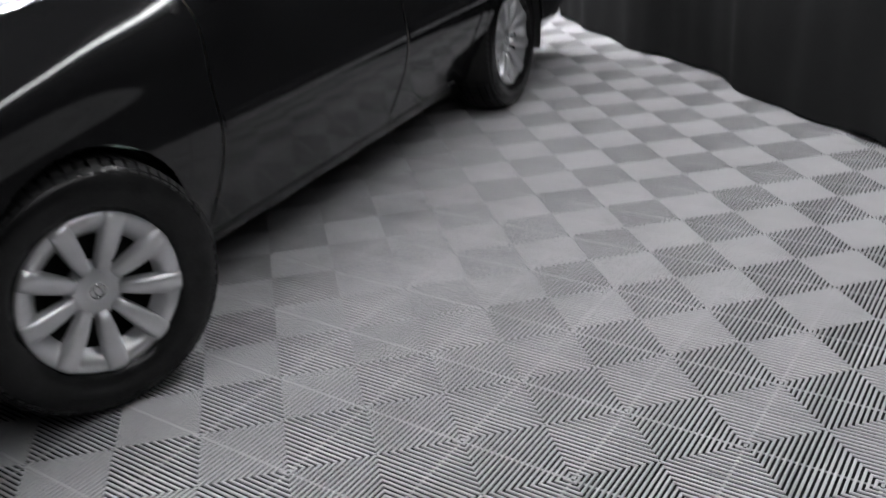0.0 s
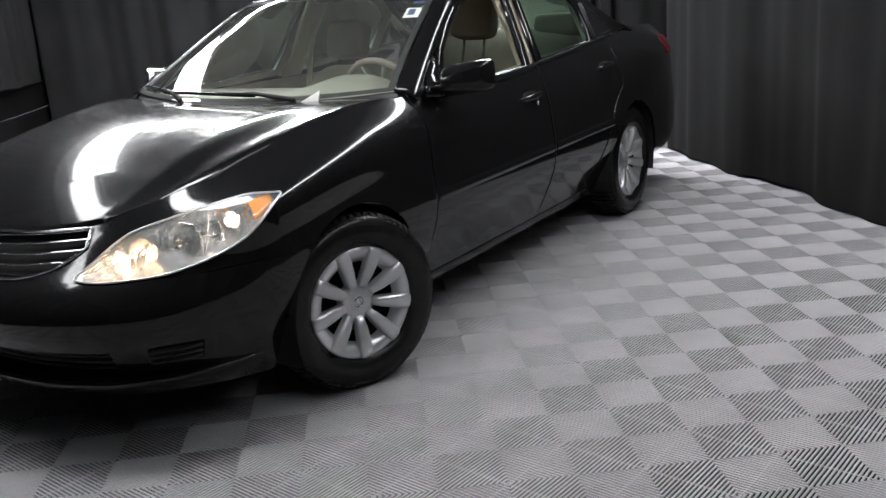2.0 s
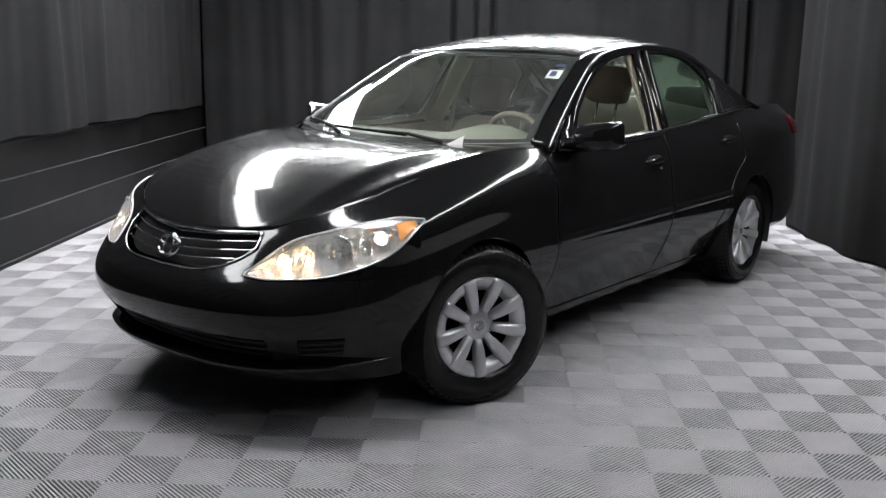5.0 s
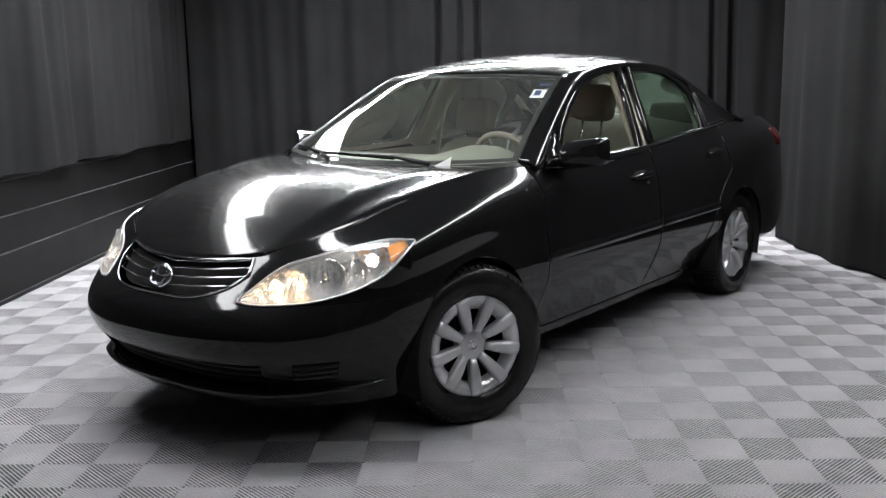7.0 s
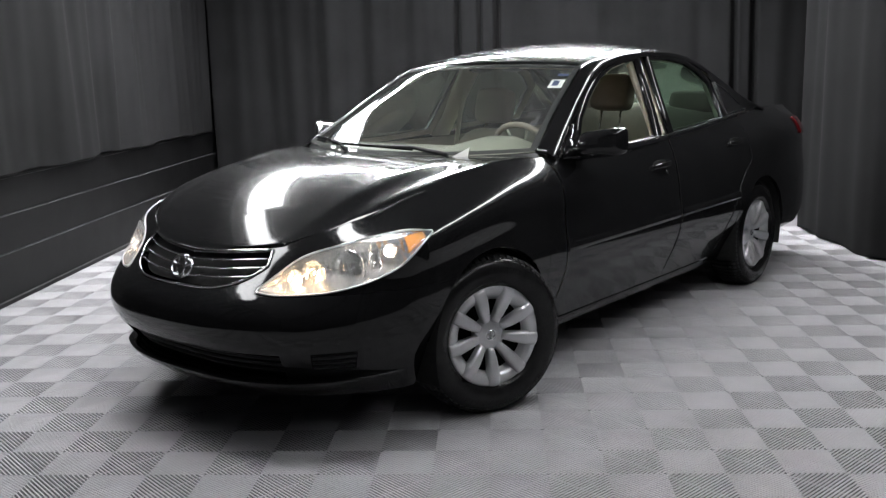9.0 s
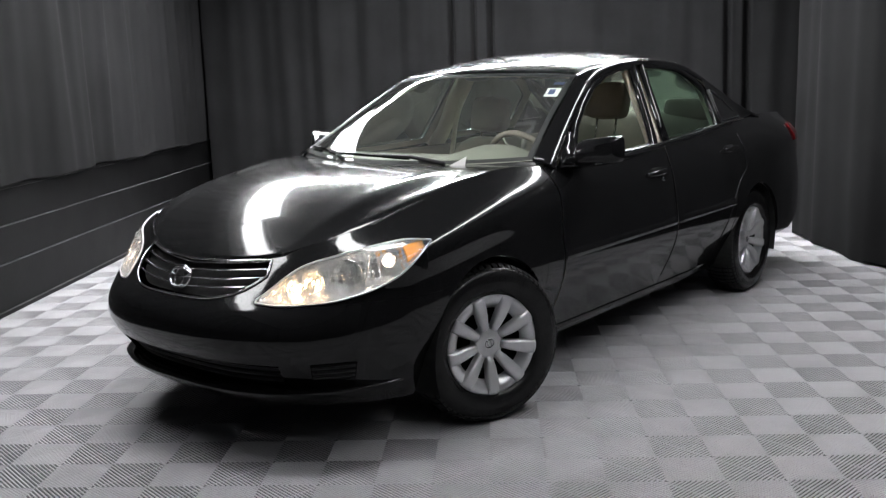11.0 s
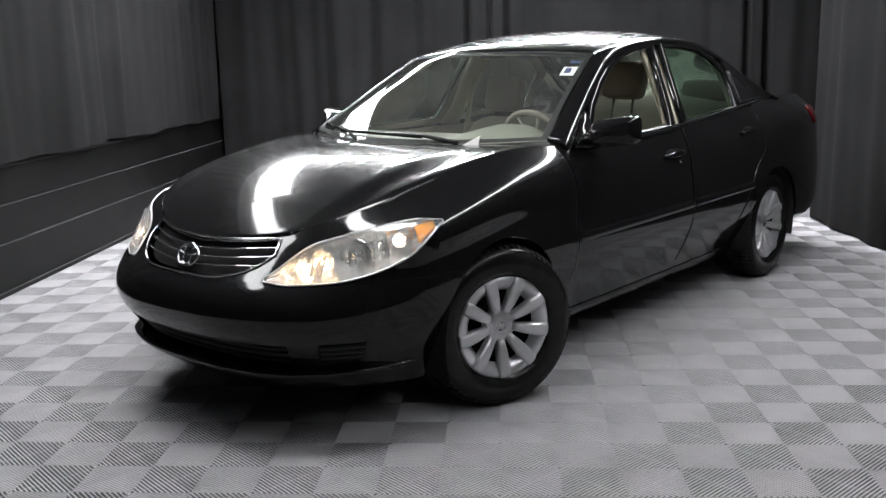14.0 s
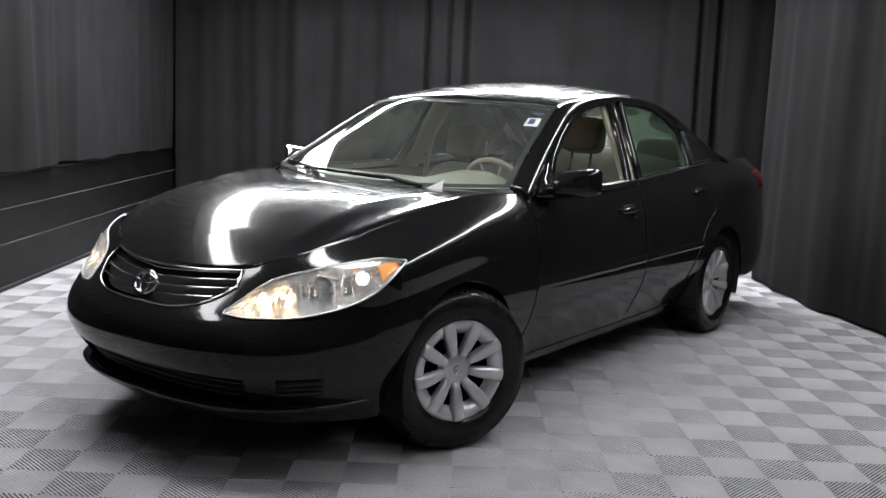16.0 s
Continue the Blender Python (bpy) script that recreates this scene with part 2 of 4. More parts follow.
room_box("ground", WALL_A - 0.25, RIGHT_A + 0.2, FRONT_B - 0.2, BACK_B + 0.2, -0.22, -0.028, CONCRETE, "dark slab under the floor tiles", "floor")

# black boards along the foot of the left wall
dado = tagged(thing("wall_panelling", "low black painted board panelling with a ledge along the wall", "panelling"), kind="structure")
for z0, z1, proud in ((0.03, 0.312, 0.010), (0.320, 0.546, 0.005), (0.554, 0.775, 0.0)):
    bm = bmesh.new()
    box(bm, WALL_A - 0.04, WALL_A + proud, FRONT_B, BACK_B, z0, z1, ROOM)
    board = rounded(part("board", bm, BOARD, dado, smooth=False), 0.004)
    # thin grey strip added in place of light caught on the edge
    bm = bmesh.new()
    box(bm, WALL_A - 0.03, WALL_A + proud + 0.0015, FRONT_B, BACK_B, z1 - 0.002, z1 + 0.003, ROOM)
    part("lit_edge", bm, EDGE_LIGHT, board, "grey strip painting the highlight on the board's upper edge", smooth=False)
bm = bmesh.new()
box(bm, WALL_A - 0.04, WALL_A + 0.018, FRONT_B, BACK_B, 0.0, 0.027, ROOM)
strip_ob = rounded(part("base_strip", bm, BOARD, dado, smooth=False), 0.005)
# same painted highlight on the base strip
bm = bmesh.new()
box(bm, WALL_A + 0.008, WALL_A + 0.0195, FRONT_B, BACK_B, 0.0245, 0.0295, ROOM)
part("lit_edge", bm, EDGE_LIGHT, strip_ob, "grey strip painting the highlight on the base strip's upper edge", smooth=False)
bm = bmesh.new()
box(bm, WALL_A - 0.04, WALL_A + 0.016, FRONT_B, BACK_B, 0.778, 0.80, ROOM)
rounded(part("ledge", bm, BOARD, dado, smooth=False), 0.004)


def drape(name, path, z0, seed, label, depth=0.05, pitch=0.34, hem_wave=0.012, lean=0.0, pleats=()):
    """A hanging cloth along a path of (a, b) points, with uneven soft folds that deepen in places."""
    rnd = random.Random(seed)
    pts = [Vector(p) for p in path]
    dist = [0.0]
    for p, q in zip(pts, pts[1:]):
        dist.append(dist[-1] + (q - p).length)
    f = curve_through([(d, *p) for d, p in zip(dist, pts)])
    n = int(dist[-1] / (0.012 if pleats else 0.025))
    ph = [rnd.uniform(0, 6.28) for _ in range(6)]
    rows = []
    zs = [z0, z0 + 0.012, z0 + 0.06, z0 + 0.16, z0 + 0.4, z0 + 0.8, z0 + 1.3, z0 + 1.8, CEIL - 0.02]
    for i in range(n + 1):
        d = dist[-1] * i / n
        a, b = f(d)
        a2, b2 = f(min(d + 0.02, dist[-1]))
        a1, b1 = f(max(d - 0.02, 0))
        t = Vector((a2 - a1, b2 - b1)).normalized()
        nx, ny = -t.y, t.x
        col = []
        for k, z in enumerate(zs):
            h = (z - z0) / (CEIL - z0)
            w = d / pitch * 6.283 + 1.7 * math.sin(d * 0.9 + ph[0]) + 0.5 * math.sin(d * 3.1 + ph[1] + h)
            amp = depth * (0.35 + 0.65 * max(0, math.sin(d * 1.3 + ph[2])) ** 1.5)
            o = amp * (math.sin(w) + 0.35 * math.sin(2.3 * w + ph[3])) * (0.55 + 0.45 * h)
            o += 0.025 * math.sin(d * 5.3 + ph[4] + 2 * h) * (1 - h) + lean * (1 - h)
            for pa, pw, pd in pleats:
                o += pd * math.exp(-((a - pa - 0.02 * math.sin(2 * h + pa)) / pw) ** 4)
            o += 0.006 * noise.noise((d * 9, z * 5, seed))
            zz = z + (hem_wave * (math.sin(d * 4.3 + ph[5]) + 0.7 * math.sin(d * 11 + ph[1])) if k < 3 else 0)
            p = room(a + nx * o, b + ny * o, zz)
            col.append(p)
        rows.append(col)
    bm = bmesh.new()
    sheet(bm, rows)
    ob = part(name, bm, CURTAIN)
    thick(ob, 0.003)
    return tagged(ob, label, "curtain")


drape("curtain", [(-3.10, FRONT_B + 0.1), (-3.10, -3), (-3.10, 0), (-3.11, 2.5), (-3.10, 4.55)], 0.802, 3,
      "black cloth drape hanging over the board panelling", depth=0.028, pitch=0.42, hem_wave=0.007)
drape("curtain", [(-3.12, 4.72), (-2.6, 4.70), (-1.8, 4.58), (-0.4, 4.42), (1.2, 4.18), (2.3, 3.92), (2.95, 3.80)], 0.012, 11,
      "black floor-length cloth drape behind the car", depth=0.045, pitch=0.46, pleats=((-.49, .026, .09), (-.27, .022, .07), (-.10, .03, .10), (2.16, .024, .07), (2.34, .03, .09)))
drape("curtain", [(2.86, 2.86), (2.55, 2.80), (2.40, 2.42), (2.43, 1.6), (2.54, 1.05), (2.58, 0.4), (2.64, -0.4), (2.62, -1.5), (2.66, -3), (2.66, -5), (2.66, FRONT_B + 0.1)], 0.012, 24,
      "black floor-length cloth drape beside the car", depth=0.045, pitch=0.62, hem_wave=0.010)

bm = bmesh.new()
pillow(bm, 0.012, 0.055, 0.012, 3, 8, pose(0, 0, .006))
pillow(bm, 0.010, 0.018, 0.020, 3, 8, pose(0, .018, .010))
clip = part("cable_clip", bm, MATT_WHITE)
clip.matrix_basis = Matrix.Translation(room(-3.158, 2.93, .80)) @ ROOM
tagged(clip, "small white plastic clip lying on the black ledge", "clip")

# ---- ceiling lights ----
LIGHTS = [  # centre a, b, length along b, length along a, brightness
    (-2.28, 1.70, 3.3, 0.46, 15.5),
    (-2.41, -1.05, 2.1, 0.26, 15.5),
    (1.50, 1.80, 2.9, 0.19, 26.0),
    (1.50, -1.25, 2.9, 0.19, 25.0),
    (1.50, -4.05, 2.2, 0.19, 12.0),
    (-0.82, -1.95, 0.34, 1.45, 27.0),
    (-0.45, 2.70, 0.27, 3.5, 96.0),
]
PANEL = {v: glowing("white_light_panel", (0.97, 0.98, 1.0), v) for v in sorted({r[4] for r in LIGHTS})}
for a, b, lb, la, power in LIGHTS:
    lamp = thing("ceiling_light", "long white light panel in a slim hanging fitting", "ceiling light", room(a, b, CEIL - 0.38), "ceiling light panels")
    lamp.rotation_euler = (0, 0, math.atan2(0.6, 0.8))
    bm = bmesh.new()
    box(bm, -la / 2 - 0.02, la / 2 + 0.02, -lb / 2 - 0.02, lb / 2 + 0.02, 0.0, 0.086)
    rounded(part("housing", bm, PLASTIC, lamp, smooth=False), 0.01)
    bm = bmesh.new()
    box(bm, -la / 2, la / 2, -lb / 2, lb / 2, -0.03, -0.003)
    rounded(part("diffuser", bm, PANEL[power], lamp, smooth=False), 0.012)
    for k in (-1, 1):
        bm = bmesh.new()
        ax, ay = (0, k * lb * 0.4) if lb > la else (k * la * 0.4, 0)
        tube(bm, [(ax, ay, 0.08), (ax, ay, 0.38)], 0.006, 6)
        part("hanger", bm, PLASTIC, lamp)

# ---- car: shape ----
# stations round the plan, front middle to rear middle: x, y, then (inset, height) from sill to shoulder
ST = [
    (0.00, -2.310, (.170, .19), (.112, .275), (.008, .47), (.028, .555), (.110, .640), (.195, .735)),
    (0.25, -2.297, (.170, .19), (.112, .275), (.008, .47), (.028, .555), (.114, .640), (.208, .738)),
    (0.45, -2.245, (.170, .19), (.112, .275), (.008, .47), (.030, .556), (.120, .642), (.222, .748)),
    (0.60, -2.165, (.170, .19), (.112, .275), (.009, .47), (.032, .558), (.116, .650), (.218, .775)),
    (0.73, -2.030, (.165, .19), (.108, .275), (.010, .48), (.034, .590), (.10, .72), (.200, .813)),
    (0.81, -1.860, (.135, .19), (.084, .275), (.008, .49), (.022, .620), (.065, .775), (.187, .850)),
    (0.85, -1.700, (.120, .19), (.070, .29), (.010, .45), (.008, .650), (.042, .805), (.190, .888)),
    (0.872, -1.360, (.150, .20), (.098, .30), (0, .57), (.010, .690), (.052, .880), (.172, .953)),
    (0.880, -1.100, (.150, .20), (.098, .30), (0, .57), (.010, .700), (.055, .905), (.155, .984)),
    (0.885, -0.860, (.150, .20), (.098, .30), (0, .57), (.010, .700), (.052, .915), (.118, .985)),
    (0.888, -0.600, (.150, .20), (.098, .30), (0, .57), (.010, .690), (.046, .895), (.088, .972)),
    (0.890, 0.000, (.150, .20), (.098, .30), (0, .57), (.010, .690), (.040, .870), (.085, .988)),
    (0.890, 0.600, (.150, .20), (.098, .30), (0, .57), (.010, .690), (.045, .890), (.098, 1.018)),
    (0.888, 1.100, (.150, .20), (.098, .30), (0, .57), (.010, .690), (.050, .910), (.125, 1.050)),
    (0.880, 1.400, (.06, .21), (.018, .30), (0, .50), (.010, .700), (.055, .920), (.142, 1.062)),
    (0.870, 1.750, (.06, .23), (.018, .32), (0, .50), (.010, .720), (.052, .945), (.165, 1.078)),
    (0.850, 2.050, (.06, .25), (.018, .34), (0, .52), (.012, .740), (.050, .950), (.165, 1.076)),
    (0.800, 2.280, (.06, .26), (.015, .35), (0, .52), (.015, .760), (.050, .955), (.155, 1.068)),
    (0.680, 2.430, (.06, .26), (.012, .35), (0, .52), (.020, .760), (.050, .945), (.145, 1.056)),
    (0.450, 2.485, (.06, .26), (.012, .35), (0, .52), (.020, .740), (.065, .900), (.175, 1.038)),
    (0.000, 2.505, (.06, .26), (.012, .35), (0, .52), (.020, .740), (.065, .900), (.170, 1.035)),
]
_out = curve_through([(-i, -r[0], r[1]) for i, r in reversed(list(enumerate(ST[:3])))][:-1] + [(i, r[0], r[1]) for i, r in enumerate(ST)])
_lev = [curve_through([(i, *r[2 + k]) for i, r in enumerate(ST)]) for k in range(6)]


def skin(s, z):
    """The body side's point at station s (a number along ST) and height z."""
    sg = -1 if s < 0 else 1
    s = abs(s)
    p, q0, q1 = _out(s), _out(max(s - 0.05, -1)), _out(min(s + 0.05, len(ST) - 1))
    t = q1 - q0
    t = t / np.hypot(*t)
    nx, ny = t[1], -t[0]
    lv = [f(s) for f in _lev]
    d = curve_through([(v[1], v[0]) for v in lv])(z)
    return Vector((sg * (p[0] - nx * d), p[1] - ny * d, z))


def top_z(s):
    return _lev[5](abs(s))[1]


def edge(s):
    return skin(s, top_z(s))


_ys = [(s, _out(s)[1]) for s in np.linspace(0, len(ST) - 1, 801)]


def s_at(y):
    return float(np.interp(y, [v for _, v in _ys], [s for s, _ in _ys]))


def side(y, z):
    return skin(s_at(y), z)


HUB_Z, ARCH = 0.318, 0.362
AXLES = (-1.36, 1.36)


def arch_z(y, base):
    for ya in AXLES:
        if abs(y - ya) < ARCH:
            return max(base, HUB_Z + math.sqrt(ARCH * ARCH - (y - ya) ** 2))
    return base


def panel(ys, zb, zt, n=14):
    """A body panel over columns ys between two height functions."""
    rows = []
    for y in ys:
        b, t = zb(y), zt(y)
        rows.append([side(y, b + (t - b) * k / n) for k in range(n + 1)])
    return rows


def coons(front, back, left, right, nu, nv, crown=0.0, power=1.0):
    """A patch between four edges given as functions of 0..1, raised in the middle."""
    rows = []
    for j in range(nv + 1):
        v = j / nv
        row = []
        for i in range(nu + 1):
            u = i / nu
            p = (front(u) * (1 - v) + back(u) * v + left(v) * (1 - u) + right(v) * u
                 - (front(0) * (1 - u) * (1 - v) + front(1) * u * (1 - v) + back(0) * (1 - u) * v + back(1) * u * v))
            p = p.copy()
            p.z += crown * (4 * u * (1 - u)) ** power * (4 * v * (1 - v))
            row.append(p)
        rows.append(row)
    return rows


def vec_curve(pts):
    f = curve_through([(i / (len(pts) - 1), *p) for i, p in enumerate(pts)])
    return lambda t: Vector(f(t))


def flip(p):
    return Vector((-p.x, p.y, p.z))


car = thing("car", "black four-door saloon car with silver wheel covers and beige interior", "car")

# ---- car: lower body ----
LAMP0, LAMP1 = 1.95, 6.05
lamp_lo = curve_through([(1.95, .606), (2.4, .600), (3, .602), (4, .621), (4.6, .646), (5.2, .690), (5.7, .745), (6.05, .790)])
lamp_hi = curve_through([(1.95, .616), (2.4, .670), (3, .715), (4, .760), (4.6, .781), (5.2, .798), (5.7, .803), (6.05, .796)])
grille_lo = curve_through([(0, .603), (1.0, .613), (1.6, .645), (2.02, .690)])
grille_hi = curve_through([(0, .722), (1.0, .727), (1.6, .734), (2.02, .738)])


def bumper_top(s):
    s = abs(s)
    if s < 1.45:
        return grille_lo(s) - 0.006
    if s < 1.95:
        return min(grille_lo(s) - 0.006, .604)
    return min(0.602, lamp_lo(s) - 0.006) if s < 6 else 0.602



def strip(ss, lo, hi, n):
    return [[skin(s, lo(s) + (hi(s) - lo(s)) * k / n) for k in range(n + 1)] for s in ss]


s_arch = s_at(-1.36 - ARCH - 0.002)
bm = bmesh.new()
sheet(bm, strip(lin(-s_arch, s_arch, 121), lambda s: .392, bumper_top, 12))
for sg in (1, -1):
    sheet(bm, strip(lin(sg * 2.55, sg * s_arch, 50), lambda s: .280, lambda s: .394, 6))
    sheet(bm, [[side(y, max(z, arch_z(y, z))) if sg > 0 else flip(side(y, max(z, arch_z(y, z)))) for z in lin(.40, .602, 8)] for y in lin(-1.36 - ARCH - .002, -1.585, 14)])
bmesh.ops.remove_doubles(bm, verts=bm.verts, dist=0.0015)
bumper = part("front_bumper", bm, PAINT, car)


def outward(s):
    """Level direction away from the body at station s."""
    q0, q1 = _out(max(abs(s) - .05, -1)), _out(abs(s) + .05)
    t = (q1 - q0) / np.hypot(*(q1 - q0))
    return Vector(((-1 if s < 0 else 1) * t[1], -t[0], 0))


# chin lip under the intake, standing proud in front and fading out at the corners
bm = bmesh.new()
rows = []
for s in lin(-s_arch, s_arch, 121):
    k = max(0.0, 1 - (abs(s) / 5.4) ** 3)
    rows.append([skin(s, z) + outward(s) * o * k for z, o in ((.286, -.03), (.284, .030), (.278, .050), (.264, .056), (.240, .046), (.214, .028), (.197, .0))])
sheet(bm, rows)
part("chin_lip", bm, PAINT, car)

# header panel between grille, lamps and hood
bm = bmesh.new()
for sg in (1, -1):
    rows = [[skin(sg * q, .598 + (top_z(q) - .602) * k / 8) + Vector((-sg * .004, .010, 0)) for k in range(9)] for q in lin(1.90, 2.0, 6)]
    sheet(bm, rows)
    sheet(bm, [[skin(sg * q, lamp_hi(q) + .004 + (top_z(q) - lamp_hi(q) - .004) * k / 6) for k in range(7)] for q in lin(1.95, 2.62, 16)])
sheet(bm, [[skin(q, grille_hi(abs(q)) + (top_z(q) - .002 - grille_hi(abs(q))) * k / 3) for k in range(4)] for q in lin(-2.0, 2.0, 50)])
for sg in (1, -1):
    sheet(bm, [[skin(sg * q, .602 + (max(grille_lo(q) - .003, .605) - .602) * k / 4) for k in range(5)] for q in lin(1.1, 2.0, 20)])
part("header_panel", bm, PAINT, car)

# intake in the bumper
bm = bmesh.new()
sheet(bm, [[skin(s, z) + Vector((0, 0.05, 0)) for z in lin(.215, .42, 5)] for s in lin(-3.1, 3.1, 46)])
for z in (.283, .391):
    sheet(bm, [[skin(s, z), skin(s, z) + Vector((0, .053, 0))] for s in lin(-2.56, 2.56, 40)])
intake = part("lower_grille", bm, VOID, car, "black recessed air intake in the bumper")
for z in (0.310, 0.337, 0.364):
    bm = bmesh.new()
    tube(bm, [skin(s, z) + Vector((0, 0.034, 0)) for s in lin(-2.5, 2.5, 40)], 0.0042, 6, 1.2)
    part("slat", bm, PLASTIC, intake)
for sg in (1, -1):
    bm = bmesh.new()
    sheet(bm, [[skin(sg * s, z) + Vector((sg * 0.003, -0.003, 0)) for z in lin(.327, .392, 4)] for s in lin(3.25, 4.2, 12)])
    vent = part("side_vent", bm, VOID, bumper, "black slatted corner vent")
    for z in (0.338, 0.359, 0.380):
        bm = bmesh.new()
        tube(bm, [skin(sg * s, z) + Vector((sg * 0.006, -0.006, 0)) for s in lin(3.28, 4.17, 12)], 0.004, 6)
        part("slat", bm, TRIM, vent)
# fenders
for sg, word in ((1, "left"), (-1, "right")):
    bm = bmesh.new()
    def put(rows):
        sheet(bm, rows if sg > 0 else [[flip(p) for p in r] for r in rows])
    ys = [-1.36 - ARCH * math.cos(a) for a in lin(0.02, math.pi, 40)] + lin(-1.36 + ARCH + .004, -0.872, 12)
    s_f = s_at(ys[0])
    zm = lamp_hi(s_f) + .004
    put(panel(ys, lambda y: max(arch_z(y, .215), .604 if y < -1.55 else 0), lambda y: zm, 16))
    put([[skin(s, .604 + (max(lamp_lo(s) - .004, .605) - .604) * k / 4) for k in range(5)] for s in lin(3.7, s_f, 24)])
    band = [(s, lamp_hi(s) + .004) for s in lin(2.6, s_f, 44)] + [(s_at(y), zm) for y in ys[1:]]
    put([[skin(s, z + (top_z(s) - z) * k / 10) for k in range(11)] for s, z in band])
    # turned-in arch lip
    put([[side(-1.36 - ARCH * math.cos(a), max(.2, HUB_Z + ARCH * math.sin(a))) + Vector((-w, 0, 0)) for w in (0, .012, .05)] for a in lin(0.0, math.pi, 40)])
    bmesh.ops.remove_doubles(bm, verts=bm.verts, dist=0.0012)
    part("fender", bm, PAINT, car)

# doors
def door_rear(z):
    """Rear edge of the back door: curves round the wheel arch."""
    d = 0.135 + ARCH
    if z < HUB_Z + d and z > HUB_Z:
        return max(1.36 - math.sqrt(d * d - (z - HUB_Z) ** 2), 1.36 - d) if z < .74 else min(1.195, 1.36 - math.sqrt(max(d * d - (z - HUB_Z) ** 2, 0.0)))
    return 1.36 - d if z <= HUB_Z else 1.195


def door_skin(y0, y1, sg, nu=36, nz=26):
    rows = []
    for k in range(nz + 1):
        row = []
        for i in range(nu + 1):
            u = i / nu
            zz = .258 + (1.06 - .258) * k / nz
            b = y1(zz) if callable(y1) else y1
            y = y0 + (b - y0) * u
            z = min(zz, .258 + (top_z(s_at(y)) - .002 - .258) * k / nz)
            row.append(side(y, z) if sg > 0 else flip(side(y, z)))
        rows.append(row)
    return rows


for sg in (1, -1):
    for y0, y1, name in ((-0.864, 0.214, "front_door"), (0.221, door_rear, "rear_door")):
        bm = bmesh.new()
        sheet(bm, door_skin(y0, y1, sg))
        door = part(name, bm, PAINT, car)
        # rub strip
        a = y0 + 0.012
        b = (y1 if not callable(y1) else 1.0) - 0.012
        bm = bmesh.new()
        rows = []
        for y in lin(a, b, 30):
            e = min(1.0, min(y - a, b - y) / 0.02 + 0.35)
            row = []
            for z, o in ((.585, 0), (.588, .006), (.605, .0075), (.620, .006), (.626, 0)):
                p = side(y, z + 0.006 * y) + Vector((o * e, 0, 0))
                row.append(p if sg > 0 else flip(p))
            rows.append(row)
        sheet(bm, rows)
        part("rub_strip", bm, PAINT, door)
        # belt moulding
        bm = bmesh.new()
        yb = lin(y0 + (.17 if name == "front_door" else 0.004), .212 if name == "front_door" else 1.19, 26)
        rows = []
        for y in yb:
            p = edge(s_at(y))
            row = [p + Vector(o) for o in ((.006, 0, -.012), (.008, 0, 0.0), (.004, 0, .010), (-.010, 0, .012), (-.012, 0, -.004))]
            rows.append(row if sg > 0 else [flip(q) for q in row])
        sheet(bm, rows)
        part("belt_moulding", bm, TRIM, door, "bright-edged black belt moulding")
        # folded rear edge of the skin
        bm = bmesh.new()
        pts = []
        for z in lin(.30, .99, 30):
            y = (y1(z) if callable(y1) else y1) - .002
            q = side(y, min(z, top_z(s_at(y)) - .01)) + Vector((.0005, 0, 0))
            pts.append(q if sg > 0 else flip(q))
        tube(bm, pts, .0028, 6)
        part("door_edge", bm, PAINT, door)
        # handle
        yh = (0.045 if name == "front_door" else 0.985)
        zh = 0.872 if name == "front_door" else 0.915
        hs = []
        for u in lin(-1, 1, 13):
            p = side(yh + .095 * u, zh + .006 * u) + Vector((.030 * (1 - u**4) - 0.002, 0, 0))
            hs.append(p if sg > 0 else flip(p))
        bm = bmesh.new()
        tube(bm, hs, [.010 + .004 * (1 - abs(u)) for u in lin(-1, 1, 13)], 10, 1.15)
        handle = part("door_handle", bm, PAINT, door)
        bm = bmesh.new()
        c = side(yh, zh)
        pillow(bm, 0.012, 0.15, 0.046, 2.5, 8, Matrix.Translation(c + Vector((-0.004, 0, 0)) if sg > 0 else flip(c) + Vector((.004, 0, 0))))
        part("handle_recess", bm, VOID, door)
        if name == "front_door" and sg > 0:
            c = side(0.105, 0.832)
            bm = bmesh.new()
            lathe(bm, [(0.0001, .004), (.007, .005), (.0105, .003), (.0115, -.002)], 16, Matrix.Translation(c))
            part("key_lock", bm, CHROME, door, "bright round key lock")
    # sill
    bm = bmesh.new()
    rows = []
    for y in lin(-1.36 + ARCH, 1.36 - ARCH, 40):
        row = [side(y, .250), side(y, .235) + Vector((.004, 0, 0)), side(y, .205) + Vector((.002, 0, 0)), side(y, .20) + Vector((-.03, 0, -.012)), side(y, .20) + Vector((-.2, 0, -.005))]
        rows.append(row if sg > 0 else [flip(p) for p in row])
    sheet(bm, rows)
    part("sill", bm, PAINT, car)
    # rear quarter
    bm = bmesh.new()
    ys = [1.36 - ARCH * math.cos(a) for a in lin(0.0, math.pi, 44)] + lin(1.36 + ARCH + .004, 2.27, 14)
    rows = []
    nz = 24
    for k in range(nz + 1):
        row = []
        for y in ys:
            b, t = arch_z(y, .30 if y > 1.5 else .215), top_z(s_at(y))
            p = side(y, b + (t - b) * k / nz)
            row.append(p if sg > 0 else flip(p))
        rows.append(row)
    # strip between the door's curved edge and the arch
    sheet(bm, rows)
    rows = []
    for z in lin(.215, 1.05, 40):
        y0 = door_rear(z) + .006
        y1 = 1.36 - (math.sqrt(ARCH**2 - (z - HUB_Z) ** 2) if abs(z - HUB_Z) < ARCH else 0) if z < HUB_Z + ARCH else 1.40
        if z <= HUB_Z:
            y1 = 1.36 - ARCH
